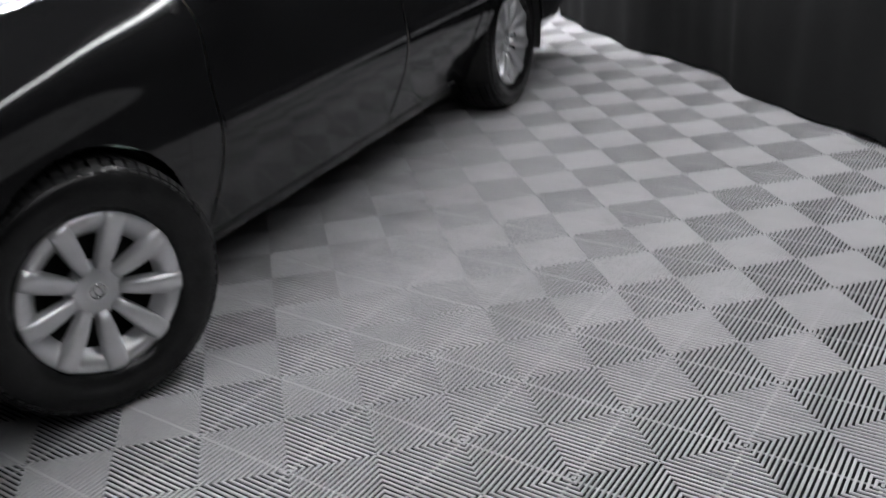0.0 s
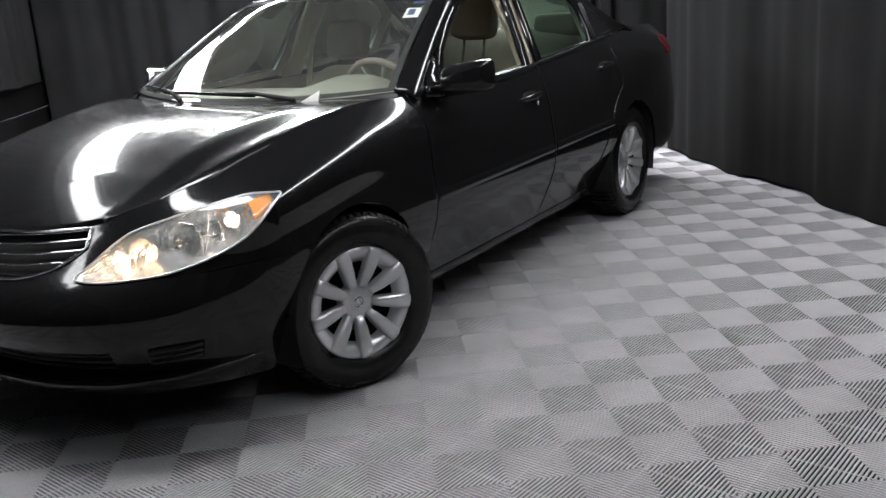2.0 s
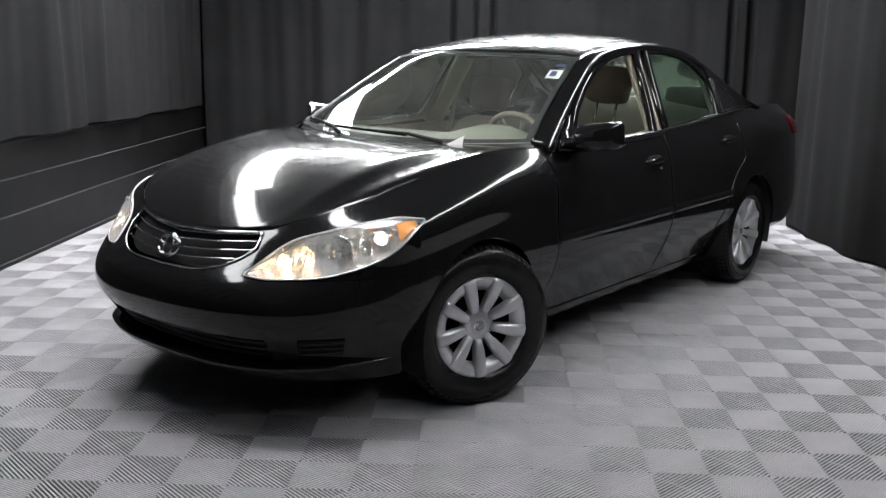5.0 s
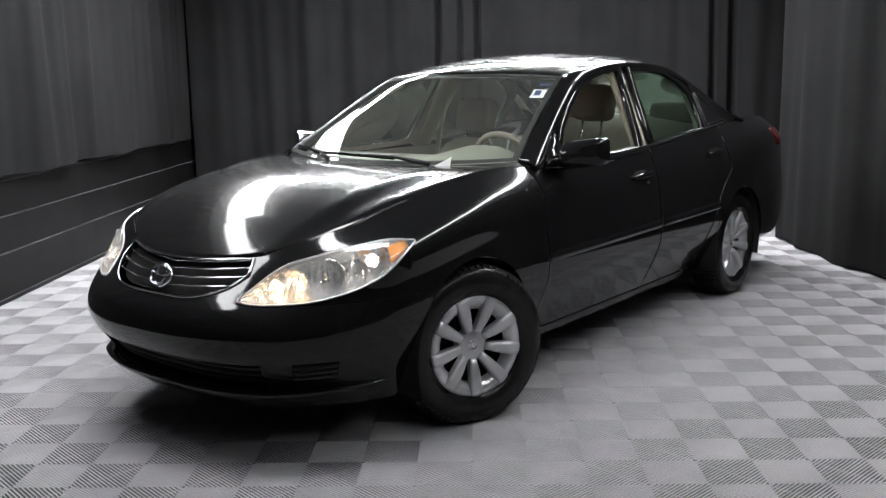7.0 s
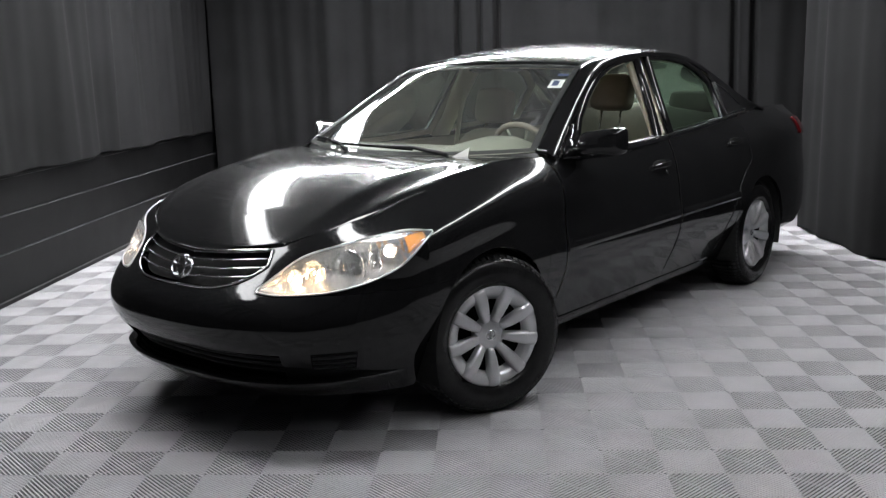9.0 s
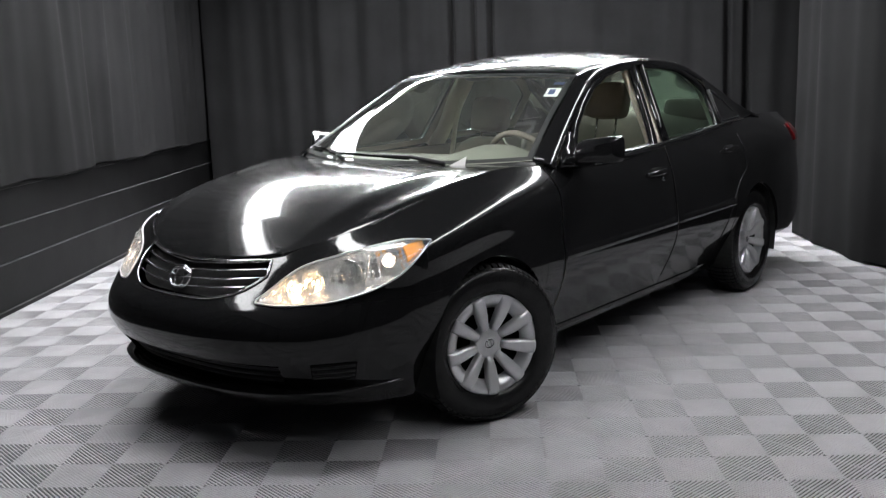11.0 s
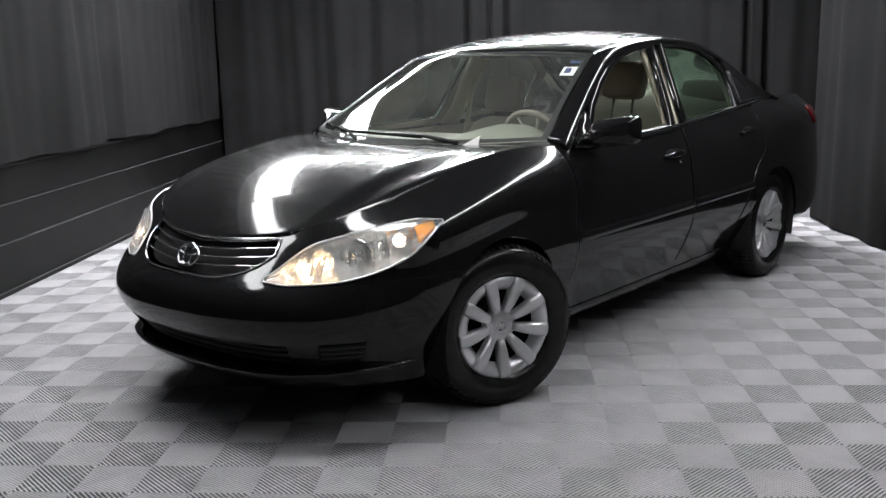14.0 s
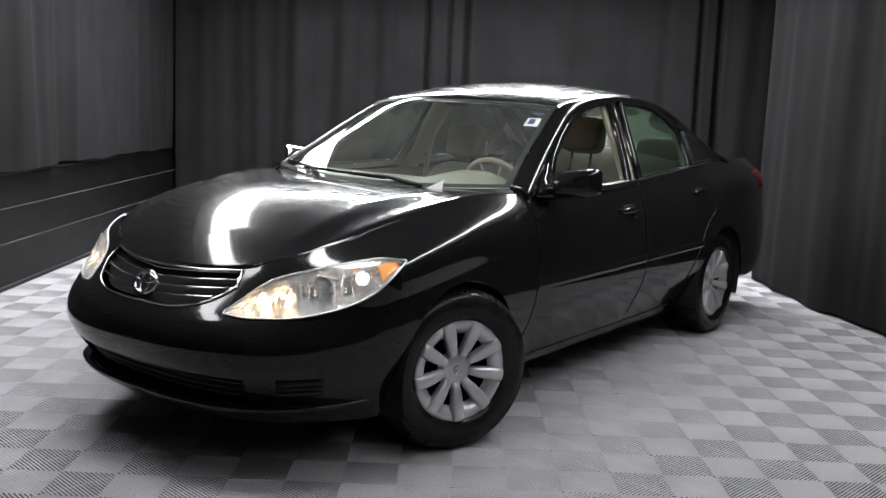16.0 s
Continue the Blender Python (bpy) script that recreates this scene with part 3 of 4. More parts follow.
        row = [side(y, min(z, top_z(s_at(y)))) + Vector((-.0015, 0, 0)) for y in lin(y0, max(y1, y0 + .001), 6)]
        rows.append(row if sg > 0 else [flip(p) for p in row])
    sheet(bm, rows)
    lipr = [[side(1.36 - ARCH * math.cos(a), max(.2, HUB_Z + ARCH * math.sin(a))) + Vector((-w, 0, 0)) for w in (0, .012, .05)] for a in lin(0.0, math.pi, 40)]
    sheet(bm, lipr if sg > 0 else [[flip(p) for p in r] for r in lipr])
    part("rear_quarter", bm, PAINT, car)
    # tail lamp
    bm = bmesh.new()
    rows = [[skin(s, z) + Vector((.004, .004, 0)) for z in lin(.88 + .01 * abs(s - 17), .995, 8)] for s in lin(s_at(2.10), 18.2, 16)]
    sheet(bm, rows if sg > 0 else [[flip(p) for p in r] for r in rows])
    thick(part("tail_lamp", bm, RED, car, "red tail lamp"), 0.01, 0)

bm = bmesh.new()
rows = [[skin(s, z) for z in lin(.26, 1.03, 20)] for s in lin(s_at(2.27), 20, 40)]
sheet(bm, rows)
sheet(bm, [[flip(p) for p in r] for r in rows])
part("rear_bumper", bm, PAINT, car)
bm = bmesh.new()
box(bm, -0.62, 0.62, -1.75, 2.2, 0.185, 0.26)
box(bm, -0.40, 0.40, -2.08, -1.752, 0.20, 0.26)
part("underbody", bm, VOID, car, smooth=False)
for ya in AXLES:
    for sg in (1, -1):
        bm = bmesh.new()
        lathe(bm, [(ARCH - .004, .0), (ARCH - .004, .30), (0.01, .30)], 40, Matrix.Translation((sg * .855, ya, HUB_Z)) @ Matrix.Scale(-sg, 4, (1, 0, 0)))
        bmesh.ops.delete(bm, geom=[v for v in bm.verts if v.co.z < .19], context="VERTS")
        part("wheel_arch_liner", bm, VOID, car)

# ---- car: hood, cowl, boot lid ----
S_C = 2.55
hood_front = lambda u: edge(S_C * (2 * u - 1))
def hood_side(v):
    return edge(S_C + (9.0 - S_C) * v ** 0.85)
COWL = vec_curve([flip(edge(9.0)), (-.45, -1.015, .992), (-.2, -1.075, .984), (0, -1.09, .982), (.2, -1.075, .984), (.45, -1.015, .992), edge(9.0)])
bm = bmesh.new()
rows = coons(hood_front, COWL, lambda v: flip(hood_side(v)), hood_side, 48, 44, 0.0)
# fair the panel: one smooth low-order height over its plan
uu, vv = np.meshgrid(np.linspace(-1, 1, 49), np.linspace(0, 1, 45))
px = np.array([[q.x for q in r] for r in rows]) / 0.7
py = (np.array([[q.y for q in r] for r in rows]) + 1.5) / 0.6
zz = np.array([[q.z for q in r] for r in rows])
terms = np.stack([px**a * py**b for a in (0, 2) for b in range(5)], -1).reshape(-1, 10)
wt = np.where((np.abs(uu) > .97) | (vv < .03) | (vv > .97), 6.0, 1.0).ravel()
fit_z = (terms @ np.linalg.lstsq(terms * wt[:, None], zz.ravel() * wt, rcond=None)[0]).reshape(zz.shape)
for j, r in enumerate(rows):
    for i, q in enumerate(r):
        u, v = i / 24 - 1, min(1, max(0, (q.y + 2.10) / 1.06))
        q.z = float(fit_z[j, i]) + 0.030 * (1 - u * u) * math.sin(math.pi * v) - 0.009 * math.exp(-((abs(u) - .86) / .08) ** 2) * math.sin(math.pi * v) + 0.010 * min(1, 4 * v, 6 * (1 - v)) * abs(u) ** 3 + 0.005 * math.exp(-((abs(u) - .74) / .06) ** 2) * math.sin(math.pi * v)
rolled = []
for r in rows:
    a, b = r[0], r[-1]
    roll = ((-.034, 0), (-.026, -.0008), (-.021, -.0022), (-.004, -.0082), (.001, -.0115), (.004, -.026))
    da, db = (a - r[3]) / (a - r[3]).length, (b - r[-4]) / (b - r[-4]).length
    rolled.append([a + da * x + Vector((0, 0, z)) for x, z in roll[::-1]] + r[2:-2] + [b + db * x + Vector((0, 0, z)) for x, z in roll])
nose = [[q + Vector((0, -dy, -dz)) for q in rolled[0]] for dy, dz in ((.006, .018), (.0045, .007))]
sheet(bm, nose + rolled)
part("hood", bm, PAINT, car)
def screen_line(w, y0, y1, z0, z1):
    """A screen edge: gently bent in the middle, wrapping more towards the pillars."""
    return vec_curve([(x, y0 + (y1 - y0) * abs(x / w) ** 2.1, z0 + (z1 - z0) * abs(x / w) ** 2.1) for x in lin(-w, w, 15)])


WS_LOW = screen_line(.72, -1.055, -.868, .988, 1.012)
WS_TOP = screen_line(.565, -.39, -.235, 1.387, 1.367)
bm = bmesh.new()
sheet(bm, [[COWL(u) + Vector((0, .004, -.012)), (COWL(u) + WS_LOW(u)) / 2 + Vector((0, 0, -.022)), WS_LOW(u) + Vector((0, .01, -.008))] for u in lin(0, 1, 40)])
part("cowl", bm, PLASTIC, car)
BACK_TOP = vec_curve([(-.545, .98, 1.385), (-.3, 1.06, 1.405), (0, 1.085, 1.413), (.3, 1.06, 1.405), (.545, .98, 1.385)])
BACK_LOW = vec_curve([(-.63, 1.72, 1.062), (-.3, 1.80, 1.062), (0, 1.82, 1.062), (.3, 1.80, 1.062), (.63, 1.72, 1.062)])
bm = bmesh.new()
s_b = s_at(1.72)
def boot_side(v):
    return edge(s_b + (18.0 - s_b) * v)
back_edge = lambda u: edge(20 - abs(2 * (2 * u - 1))) if u > .5 else flip(edge(20 - abs(2 * (2 * u - 1))))
sheet(bm, coons(lambda u: BACK_LOW(u) if abs(u - .5) < .499 else (edge(s_b) if u > .5 else flip(edge(s_b))), back_edge, lambda v: flip(boot_side(v)), boot_side, 30, 20, 0.03))
part("boot_lid", bm, PAINT, car)

# ---- car: roof, pillars, glass ----
R_EDGE = vec_curve([(.72, -.868, 1.012), (.662, -.66, 1.130), (.612, -.45, 1.252), (.565, -.235, 1.367), (.562, -.02, 1.404), (.56, .25, 1.424), (.562, .55, 1.428), (.555, .80, 1.414), (.545, .98, 1.385), (.573, 1.22, 1.278), (.602, 1.47, 1.165), (.63, 1.72, 1.062)])
D_EDGE = vec_curve([(.812, -.83, .972), (.745, -.625, 1.095), (.690, -.43, 1.215), (.640, -.205, 1.322), (.612, .01, 1.376), (.596, .25, 1.402), (.596, .55, 1.402), (.606, .82, 1.376), (.632, 1.03, 1.318), (.672, 1.25, 1.225), (.716, 1.46, 1.128), (.735, 1.70, 1.066)])
def roof_edge(v):
    return R_EDGE((3 + 5 * v) / 11)
bm = bmesh.new()
roof_rows = coons(WS_TOP, BACK_TOP, lambda v: flip(roof_edge(v)), roof_edge, 40, 36, 0.043, 0.7)
sheet(bm, roof_rows)
roof = part("roof", bm, PAINT, car)
thick(roof, 0.01)
bm = bmesh.new()
sheet(bm, [[p + Vector((-.03 * p.x, 0, -.035)) for p in r] for r in roof_rows[1:-1]])
part("headliner", bm, CREAM, car, "cream cloth headliner")
for sg in (1, -1):
    bm = bmesh.new()
    rows = []
    for t in lin(0, 1, 70):
        a, b = R_EDGE(t), D_EDGE(t)
        out = Vector((.5, 0, .85)).normalized() if t > .3 else Vector((.75, -.35, .45)).normalized()
        row = [a + (b - a) * w + out * .016 * 4 * w * (1 - w) for w in lin(0, 1, 9)]
        rows.append(row if sg > 0 else [flip(p) for p in row])
    sheet(bm, rows)
    thick(part("roof_pillar", bm, PAINT, car), 0.02)

bm = bmesh.new()
ws_rows = coons(WS_LOW, WS_TOP, lambda v: flip(R_EDGE(v * 3 / 11)), lambda v: R_EDGE(v * 3 / 11), 36, 24)
for j, r in enumerate(ws_rows):
    for i, p in enumerate(r):
        u, v = i / 36, j / 24
        p += Vector((0, -.35, .75)) * (.012 * 4 * v * (1 - v) * (.7 + .3 * 4 * u * (1 - u)))
sheet(bm, ws_rows)
screen = part("windscreen", bm, GLASS, car, "clear laminated windscreen")
screen.visible_shadow = False
def on_screen(u, v, lift=0.003):
    i, j = u * 36, v * 24
    i0, j0 = min(int(i), 35), min(int(j), 23)
    a, b, c, d = ws_rows[j0][i0], ws_rows[j0][i0 + 1], ws_rows[j0 + 1][i0], ws_rows[j0 + 1][i0 + 1]
    n = (b - a).cross(c - a).normalized()
    fu, fv = i - i0, j - j0
    return a * (1 - fu) * (1 - fv) + b * fu * (1 - fv) + c * (1 - fu) * fv + d * fu * fv + n * lift
# dark ceramic band round the glass
bm = bmesh.new()
for us, vs in ((lin(0, 1, 37), (0.0, .035)), (lin(0, 1, 37), (.95, 1.0))):
    sheet(bm, [[on_screen(u, v, -.003) for v in vs] for u in us])
for us in ((0, .025), (.982, 1)):
    sheet(bm, [[on_screen(u, v, -.003) for u in us] for v in lin(0, 1, 25)])
part("screen_band", bm, PLASTIC, screen, "black band round the windscreen")
# small dark oval off centre on the glass, apart from the mirror
bm = bmesh.new()
c, ux, vy = on_screen(.74, .925, -.006), on_screen(.785, .925, -.006), on_screen(.74, .955, -.006)
ring = [bm.verts.new(c + (ux - c) * math.cos(a) + (vy - c) * math.sin(a)) for a in lin(0, 2 * math.pi * 23 / 24, 24)]
bm.faces.new(ring)
part("oval_mount", bm, PLASTIC, screen, "small black oval mount on the glass")
# back glass
bm = bmesh.new()
sheet(bm, coons(BACK_TOP, BACK_LOW, lambda v: flip(R_EDGE((8 + 3 * v) / 11)), lambda v: R_EDGE((8 + 3 * v) / 11), 24, 14))
part("rear_window", bm, REAR_TINT, car, "green-tinted rear screen")

# side openings
FRONT_OPEN = [(-.63, .992), (-.25, .993), (.13, 1.008), (.165, 1.10), (.20, 1.22), (.246, 1.386), (.10, 1.372), (-.05, 1.343), (-.205, 1.293), (-.36, 1.212), (-.50, 1.12)]
REAR_OPEN = [(.318, 1.020), (.65, 1.036), (1.003, 1.052), (1.020, 1.134), (1.034, 1.238), (.935, 1.308), (.80, 1.358), (.60, 1.382), (.402, 1.386), (.366, 1.25), (.338, 1.12)]
QUARTER = [(1.050, 1.066), (1.385, 1.080), (1.300, 1.122), (1.200, 1.190), (1.082, 1.252)]


def cabin_x(z, y=0.0):
    return .792 - .5 * (z - 1.0) - 0.05 * max(0.0, y - 0.5) ** 2


def loop3(loop, o=0.0):
    return [Vector((cabin_x(z, y) + o, y, z)) for y, z in loop]


def grown(loop, w):
    out = []
    n = len(loop)
    for i in range(n):
        p, q, r = (Vector(loop[(i + k) % n]) for k in (-1, 0, 1))
        e1, e2 = (q - p).normalized(), (r - q).normalized()
        nrm = (Vector((e1.y, -e1.x)) + Vector((e2.y, -e2.x))).normalized()
        out.append(tuple(q + nrm * w / max(.5, nrm.dot(Vector((e1.y, -e1.x))))))
    return out


for sg in (1, -1):
    S = (lambda p: p) if sg > 0 else flip
    for loop, nm in ((FRONT_OPEN, "front_window_frame"), (REAR_OPEN, "rear_window_frame")):
        bm = bmesh.new()
        rings = [loop3(loop, -.022), loop3(loop, 0.0), loop3(grown(loop, .012), .007), loop3(grown(loop, .036), .006), loop3(grown(loop, .04), -.02)]
        sheet(bm, [[S(p) for p in r] for r in rings], closed=True)
        part(nm, bm, TRIM if sg < 0 else PAINT, car)
        bm = bmesh.new()
        rings = [loop3(grown(loop, -.002), -.026), loop3(grown(loop, .012), -.036), loop3(grown(loop, .026), -.060)]
        sheet(bm, [[S(p) for p in r] for r in rings], closed=True)
        part("window_trim", bm, CLOTH if sg < 0 else CREAM, car)
        if not (sg > 0 and loop is FRONT_OPEN):
            bm = bmesh.new()
            bm.faces.new([bm.verts.new(S(p)) for p in loop3(loop, -.016)])
            part("side_window", bm, TINT, car, "green-tinted side window, closed", smooth=False)
    # panel behind the back door glass, with its small dark quarter light
    bm = bmesh.new()
    rows = []
    for t in lin(8.05 / 11, 1, 24):
        d = D_EDGE(t)
        e = edge(s_at(d.y)) + Vector((-.004, 0, 0))
        rows.append([S(d + (e - d) * w) for w in lin(0, 1, 6)])
    sheet(bm, rows)
    part("rear_pillar", bm, PAINT, car)
    bm = bmesh.new()
    bm.faces.new([bm.verts.new(S(p)) for p in loop3(QUARTER, .012)])
    thick(part("quarter_window", bm, PAINT, car, "small dark fixed quarter window", smooth=False), .006, 0)
    bm = bmesh.new()
    tube(bm, [S(p) for p in loop3(QUARTER + QUARTER[:1], .014)], 0.005, 6, ends=False)
    part("quarter_seal", bm, TRIM, car)
    bm = bmesh.new()
    tube(bm, [S(p) for p in loop3([(1.012, 1.05), (1.028, 1.134), (1.042, 1.20), (1.052, 1.25)], .012)], 0.006, 6)
    part("division_bar", bm, TRIM, car, "slim black bar between door glass and quarter window")
    # bright chrome line along the belt
    bm = bmesh.new()
    tube(bm, [S(edge(s_at(y)) + Vector((.004, 0, .008))) for y in lin(-.62, 1.36, 44)], 0.006, 6)
    part("belt_trim", bm, CHROME, car, "bright belt trim line")

# ---- car: grille and lamps ----
def g_at(s, z, o):
    return skin(s, z) + Vector((0, -o, 0))


bm = bmesh.new()
sheet(bm, strip(lin(-1.97, 1.97, 60), lambda s: grille_lo(abs(s)), lambda s: grille_hi(abs(s)), 6))
for v in bm.verts:
    v.co.y += 0.03
grille = part("grille", bm, VOID, car, "black radiator grille with chrome surround and bars")
bm = bmesh.new()
loop = [(s, grille_hi(abs(s))) for s in lin(-1.99, 1.99, 50)] + [(s, grille_lo(abs(s))) for s in lin(1.99, -1.99, 50)]
pts = [g_at(s, z, .004) for s, z in loop]
tube(bm, pts + [pts[0]], 0.0048, 8, ends=False)
part("surround", bm, CHROME, grille, "chrome grille surround")
for f in (.22, .45, .68, .88):
    bm = bmesh.new()
    w = 1.95
    pts = []
    for s in lin(-w, w, 50):
        lo, hi = grille_lo(abs(s)), grille_hi(abs(s))
        zz = .604 + (.722 - .604) * f + .012 * abs(s)
        if lo + .004 < zz < hi - .003:
            pts.append(g_at(s, zz, -.006))
    tube(bm, pts, 0.0042, 8, 0.8)
    part("bar", bm, CHROME, grille)
# badge: a plain chrome oval with a small plain crossbar
bc = g_at(0, .660, .012)
tilt = Matrix.Translation(bc) @ Matrix.Rotation(radians(-24), 4, "X")
bm = bmesh.new()
ell = [tilt @ Vector((.062 * math.cos(a), 0, .043 * math.sin(a))) for a in lin(0, 2 * math.pi, 37)]
tube(bm, ell, 0.006, 8, ends=False, axis=tilt.to_3x3() @ Vector((0, 1, 0)))
tube(bm, [tilt @ Vector((.026 * math.cos(a), -.002, .040 * math.sin(a))) for a in lin(0, 2 * math.pi, 25)], 0.0042, 6, ends=False, axis=tilt.to_3x3() @ Vector((0, 1, 0)))
tube(bm, [tilt @ Vector((.052 * math.cos(a), -.002, .016 + .016 * math.sin(a))) for a in lin(0, 2 * math.pi, 25)], 0.0042, 6, ends=False, axis=tilt.to_3x3() @ Vector((0, 1, 0)))
part("badge", bm, CHROME, grille, "chrome oval badge")

for sg in (1, -1):
    S = (lambda p: p) if sg > 0 else flip
    ss = lin(LAMP0, LAMP1, 110)
    bm = bmesh.new()
    sheet(bm, [[S(skin(s, lamp_lo(s) + (lamp_hi(s) - lamp_lo(s)) * k / 10)) for k in range(11)] for s in ss])
    lens_bm = bm
    # reflector bowl behind the lens
    bm = bmesh.new()
    rows = []
    for s in ss:
        row = []
        for k in range(11):
            f = k / 10
            p = skin(s, lamp_lo(s) + (lamp_hi(s) - lamp_lo(s)) * f)
            deep = 0.07 * (1 - (2 * f - 1) ** 4) * min(1, (s - LAMP0) * 1.5, (LAMP1 - s) * 1.8)
            deep *= 1 + .14 * math.sin(s * 9) + .10 * abs(math.sin(s * 17)) + .10 * math.sin(f * 14 + s * 4)
            q = p - (p - Vector((.2, -1.5, .68))).normalized() * deep
            row.append(S(q))
        rows.append(row)
    sheet(bm, rows)
    lamp = part("headlamp", bm, REFLECTOR, car, "clear headlamp with chrome reflectors, side light glowing warm")
    lens = part("lens", lens_bm, LENS, lamp, "clear plastic lamp lens")
    lens.visible_shadow = False
    bm = bmesh.new()
    edge_pts = [S(skin(s, lamp_lo(s))) for s in ss] + [S(skin(s, lamp_hi(s))) for s in ss[::-1]]
    tube(bm, edge_pts + edge_pts[:1], 0.0035, 6, ends=False)
    part("lamp_rim", bm, SILVER, lamp)
    # bowls with bulbs
    for s, f, r, lit in ((2.72, .46, .030, BULB), (3.24, .46, .046, BULB), (4.02, .50, .054, CHROME), (4.86, .58, .026, WHITE_BULB)):
        c = skin(s, lamp_lo(s) + (lamp_hi(s) - lamp_lo(s)) * f) + Vector((-.012, .045, 0))
        turn = Matrix.Rotation(radians(-90 + 16), 4, "Z")
        bm = bmesh.new()
        lathe(bm, [(.004, -.045), (r * .5, -.036), (r * .8, -.018), (r, .010), (r * 1.06, .012), (r * 1.08, .004)], 32, Matrix.Translation(c) @ turn)
        if sg < 0:
            bmesh.ops.transform(bm, matrix=Matrix.Scale(-1, 4, (1, 0, 0)), verts=bm.verts)
        part("bowl", bm, REFLECTOR, lamp, "round chrome reflector bowl")
        bm = bmesh.new()
        lathe(bm, [(.0005, .008), (.004, .007), (.0062, .002), (.0062, -.014), (.004, -.03)], 16, Matrix.Translation(c) @ turn)
        if sg < 0:
            bmesh.ops.transform(bm, matrix=Matrix.Scale(-1, 4, (1, 0, 0)), verts=bm.verts)
        part("bulb", bm, lit, lamp, "" if lit == CHROME else "glowing warm bulb")
    # ribs in the reflector
    for s in (2.2, 3.25, 4.35):
        bm = bmesh.new()
        lo, hi = lamp_lo(s), lamp_hi(s)
        tube(bm, [S(skin(s + .25 * f, lo + (hi - lo) * (.08 + .84 * f)) + Vector((-.02, .03, 0))) for f in lin(0, 1, 8)], 0.005, 6)
        part("reflector_rib", bm, REFLECTOR, lamp)
    bm = bmesh.new()
    sheet(bm, [[S(skin(s, lamp_lo(s) + (lamp_hi(s) - lamp_lo(s)) * f) + Vector((-.012, .006, 0))) for f in lin(.14, .76, 8)] for s in lin(5.42, 5.92, 14)])
    thick(part("amber_lens", bm, AMBER, lamp, "amber turn signal"), 0.006)

# ---- car: mirrors, wipers, aerial bits ----
for sg in (1, -1):
    S = Matrix.Identity(4) if sg > 0 else Matrix.Translation((.055, .08, 0)) @ Matrix.Scale(-1, 4, (1, 0, 0))
    bm = bmesh.new()
    rows = []
    # housing: rounded shell, open towards the rear
    for j in range(9):
        v = j / 8
        yy = -.76 + .13 * v
        g = math.sin(math.pi / 2 * min(1, .12 + v * 1.1)) ** .6
        row = []
        for k in range(28):
            a = 2 * math.pi * k / 28
            cx, cz = math.copysign(abs(math.cos(a)) ** .38, math.cos(a)), math.copysign(abs(math.sin(a)) ** .42, math.sin(a))
            row.append(Vector((.935 + .104 * g * cx, yy + .035 * cx * (1 - v), 1.034 + .062 * g * cz + .012 * cx)))
        rows.append(row)
    sheet(bm, rows, closed=True)
    bm.faces.new([v for v in bm.verts][:28])
    bmesh.ops.transform(bm, matrix=S, verts=bm.verts)
    mir = part("wing_mirror", bm, PAINT, car)
    bm = bmesh.new()
    f = [Vector((.935 + .096 * math.copysign(abs(math.cos(a)) ** .55, math.cos(a)), -.638, 1.034 + .054 * math.copysign(abs(math.sin(a)) ** .6, math.sin(a)))) for a in lin(0, 2 * math.pi * 27 / 28, 28)]
    bm.faces.new([bm.verts.new(p) for p in f])
    bmesh.ops.transform(bm, matrix=S, verts=bm.verts)
    part("mirror_glass", bm, MIRROR, mir, smooth=False)
    bm = bmesh.new()
    tube(bm, [(.80, -.70, 1.00), (.835, -.705, 1.005), (.88, -.71, 1.02)], [.034, .028, .026], 10, .8)
    bmesh.ops.transform(bm, matrix=S, verts=bm.verts)
    part("mirror_stalk", bm, PAINT, mir)
    bm = bmesh.new()
    sheet(bm, [[Vector((cabin_x(z) + .016, y, z)) for y in (y0, y1)] for z, y0, y1 in ((.975, -.79, -.60), (1.03, -.735, -.60), (1.08, -.66, -.60), (1.11, -.615, -.60))])
    bmesh.ops.transform(bm, matrix=S, verts=bm.verts)
    thick(part("sail_panel", bm, PAINT, mir), 0.02)

for base, tip, mid in (((.36, -1.03, .995), (-.42, -.985, 1.010), (-.05, -1.035, 1.008)), ((-.28, -1.03, .995), (-.62, -.90, 1.030), (-.45, -.96, 1.018))):
    bm = bmesh.new()
    base, tip, mid = Vector(base), Vector(tip), Vector(mid)
    tube(bm, [base, (base + mid) / 2 + Vector((0, 0, .020)), mid + Vector((0, 0, .016))], [.011, .008, .005], 8)
    wiper = part("wiper", bm, PLASTIC, car, "black wiper arm resting on the windscreen base")
    bm = bmesh.new()
    d = tip - base
    tube(bm, [base + d * .28 + Vector((0, 0, .012)), mid + Vector((0, 0, .012)), tip + Vector((0, 0, .012))], .006, 6, 1.3)
    part("blade", bm, RUBBER, wiper)
# white triangle painted in for the reflection at the wiper's end
bm = bmesh.new()
q = Vector((.44, -1.012, .986))
bm.faces.new([bm.verts.new(q + Vector(o)) for o in ((-.045, -.035, .0), (.02, .0, -.006), (.024, .010, .042))])
thick(part("wiper_glint", bm, MATT_WHITE, car, "small white triangle standing in for the reflection at the wiper's end", smooth=False), 0.001)

# stickers on the windscreen
bm = bmesh.new()
sheet(bm, [[on_screen(u, v, -.004) for u in (.93, .978)] for v in (.70, .80)])
st = part("sticker", bm, MATT_WHITE, screen, "white printed sticker")
bm = bmesh.new()
sheet(bm, [[on_screen(u, v, -.0025) for u in (.94, .962)] for v in (.725, .785)])
part("sticker_print", bm, INK, st)
bm = bmesh.new()
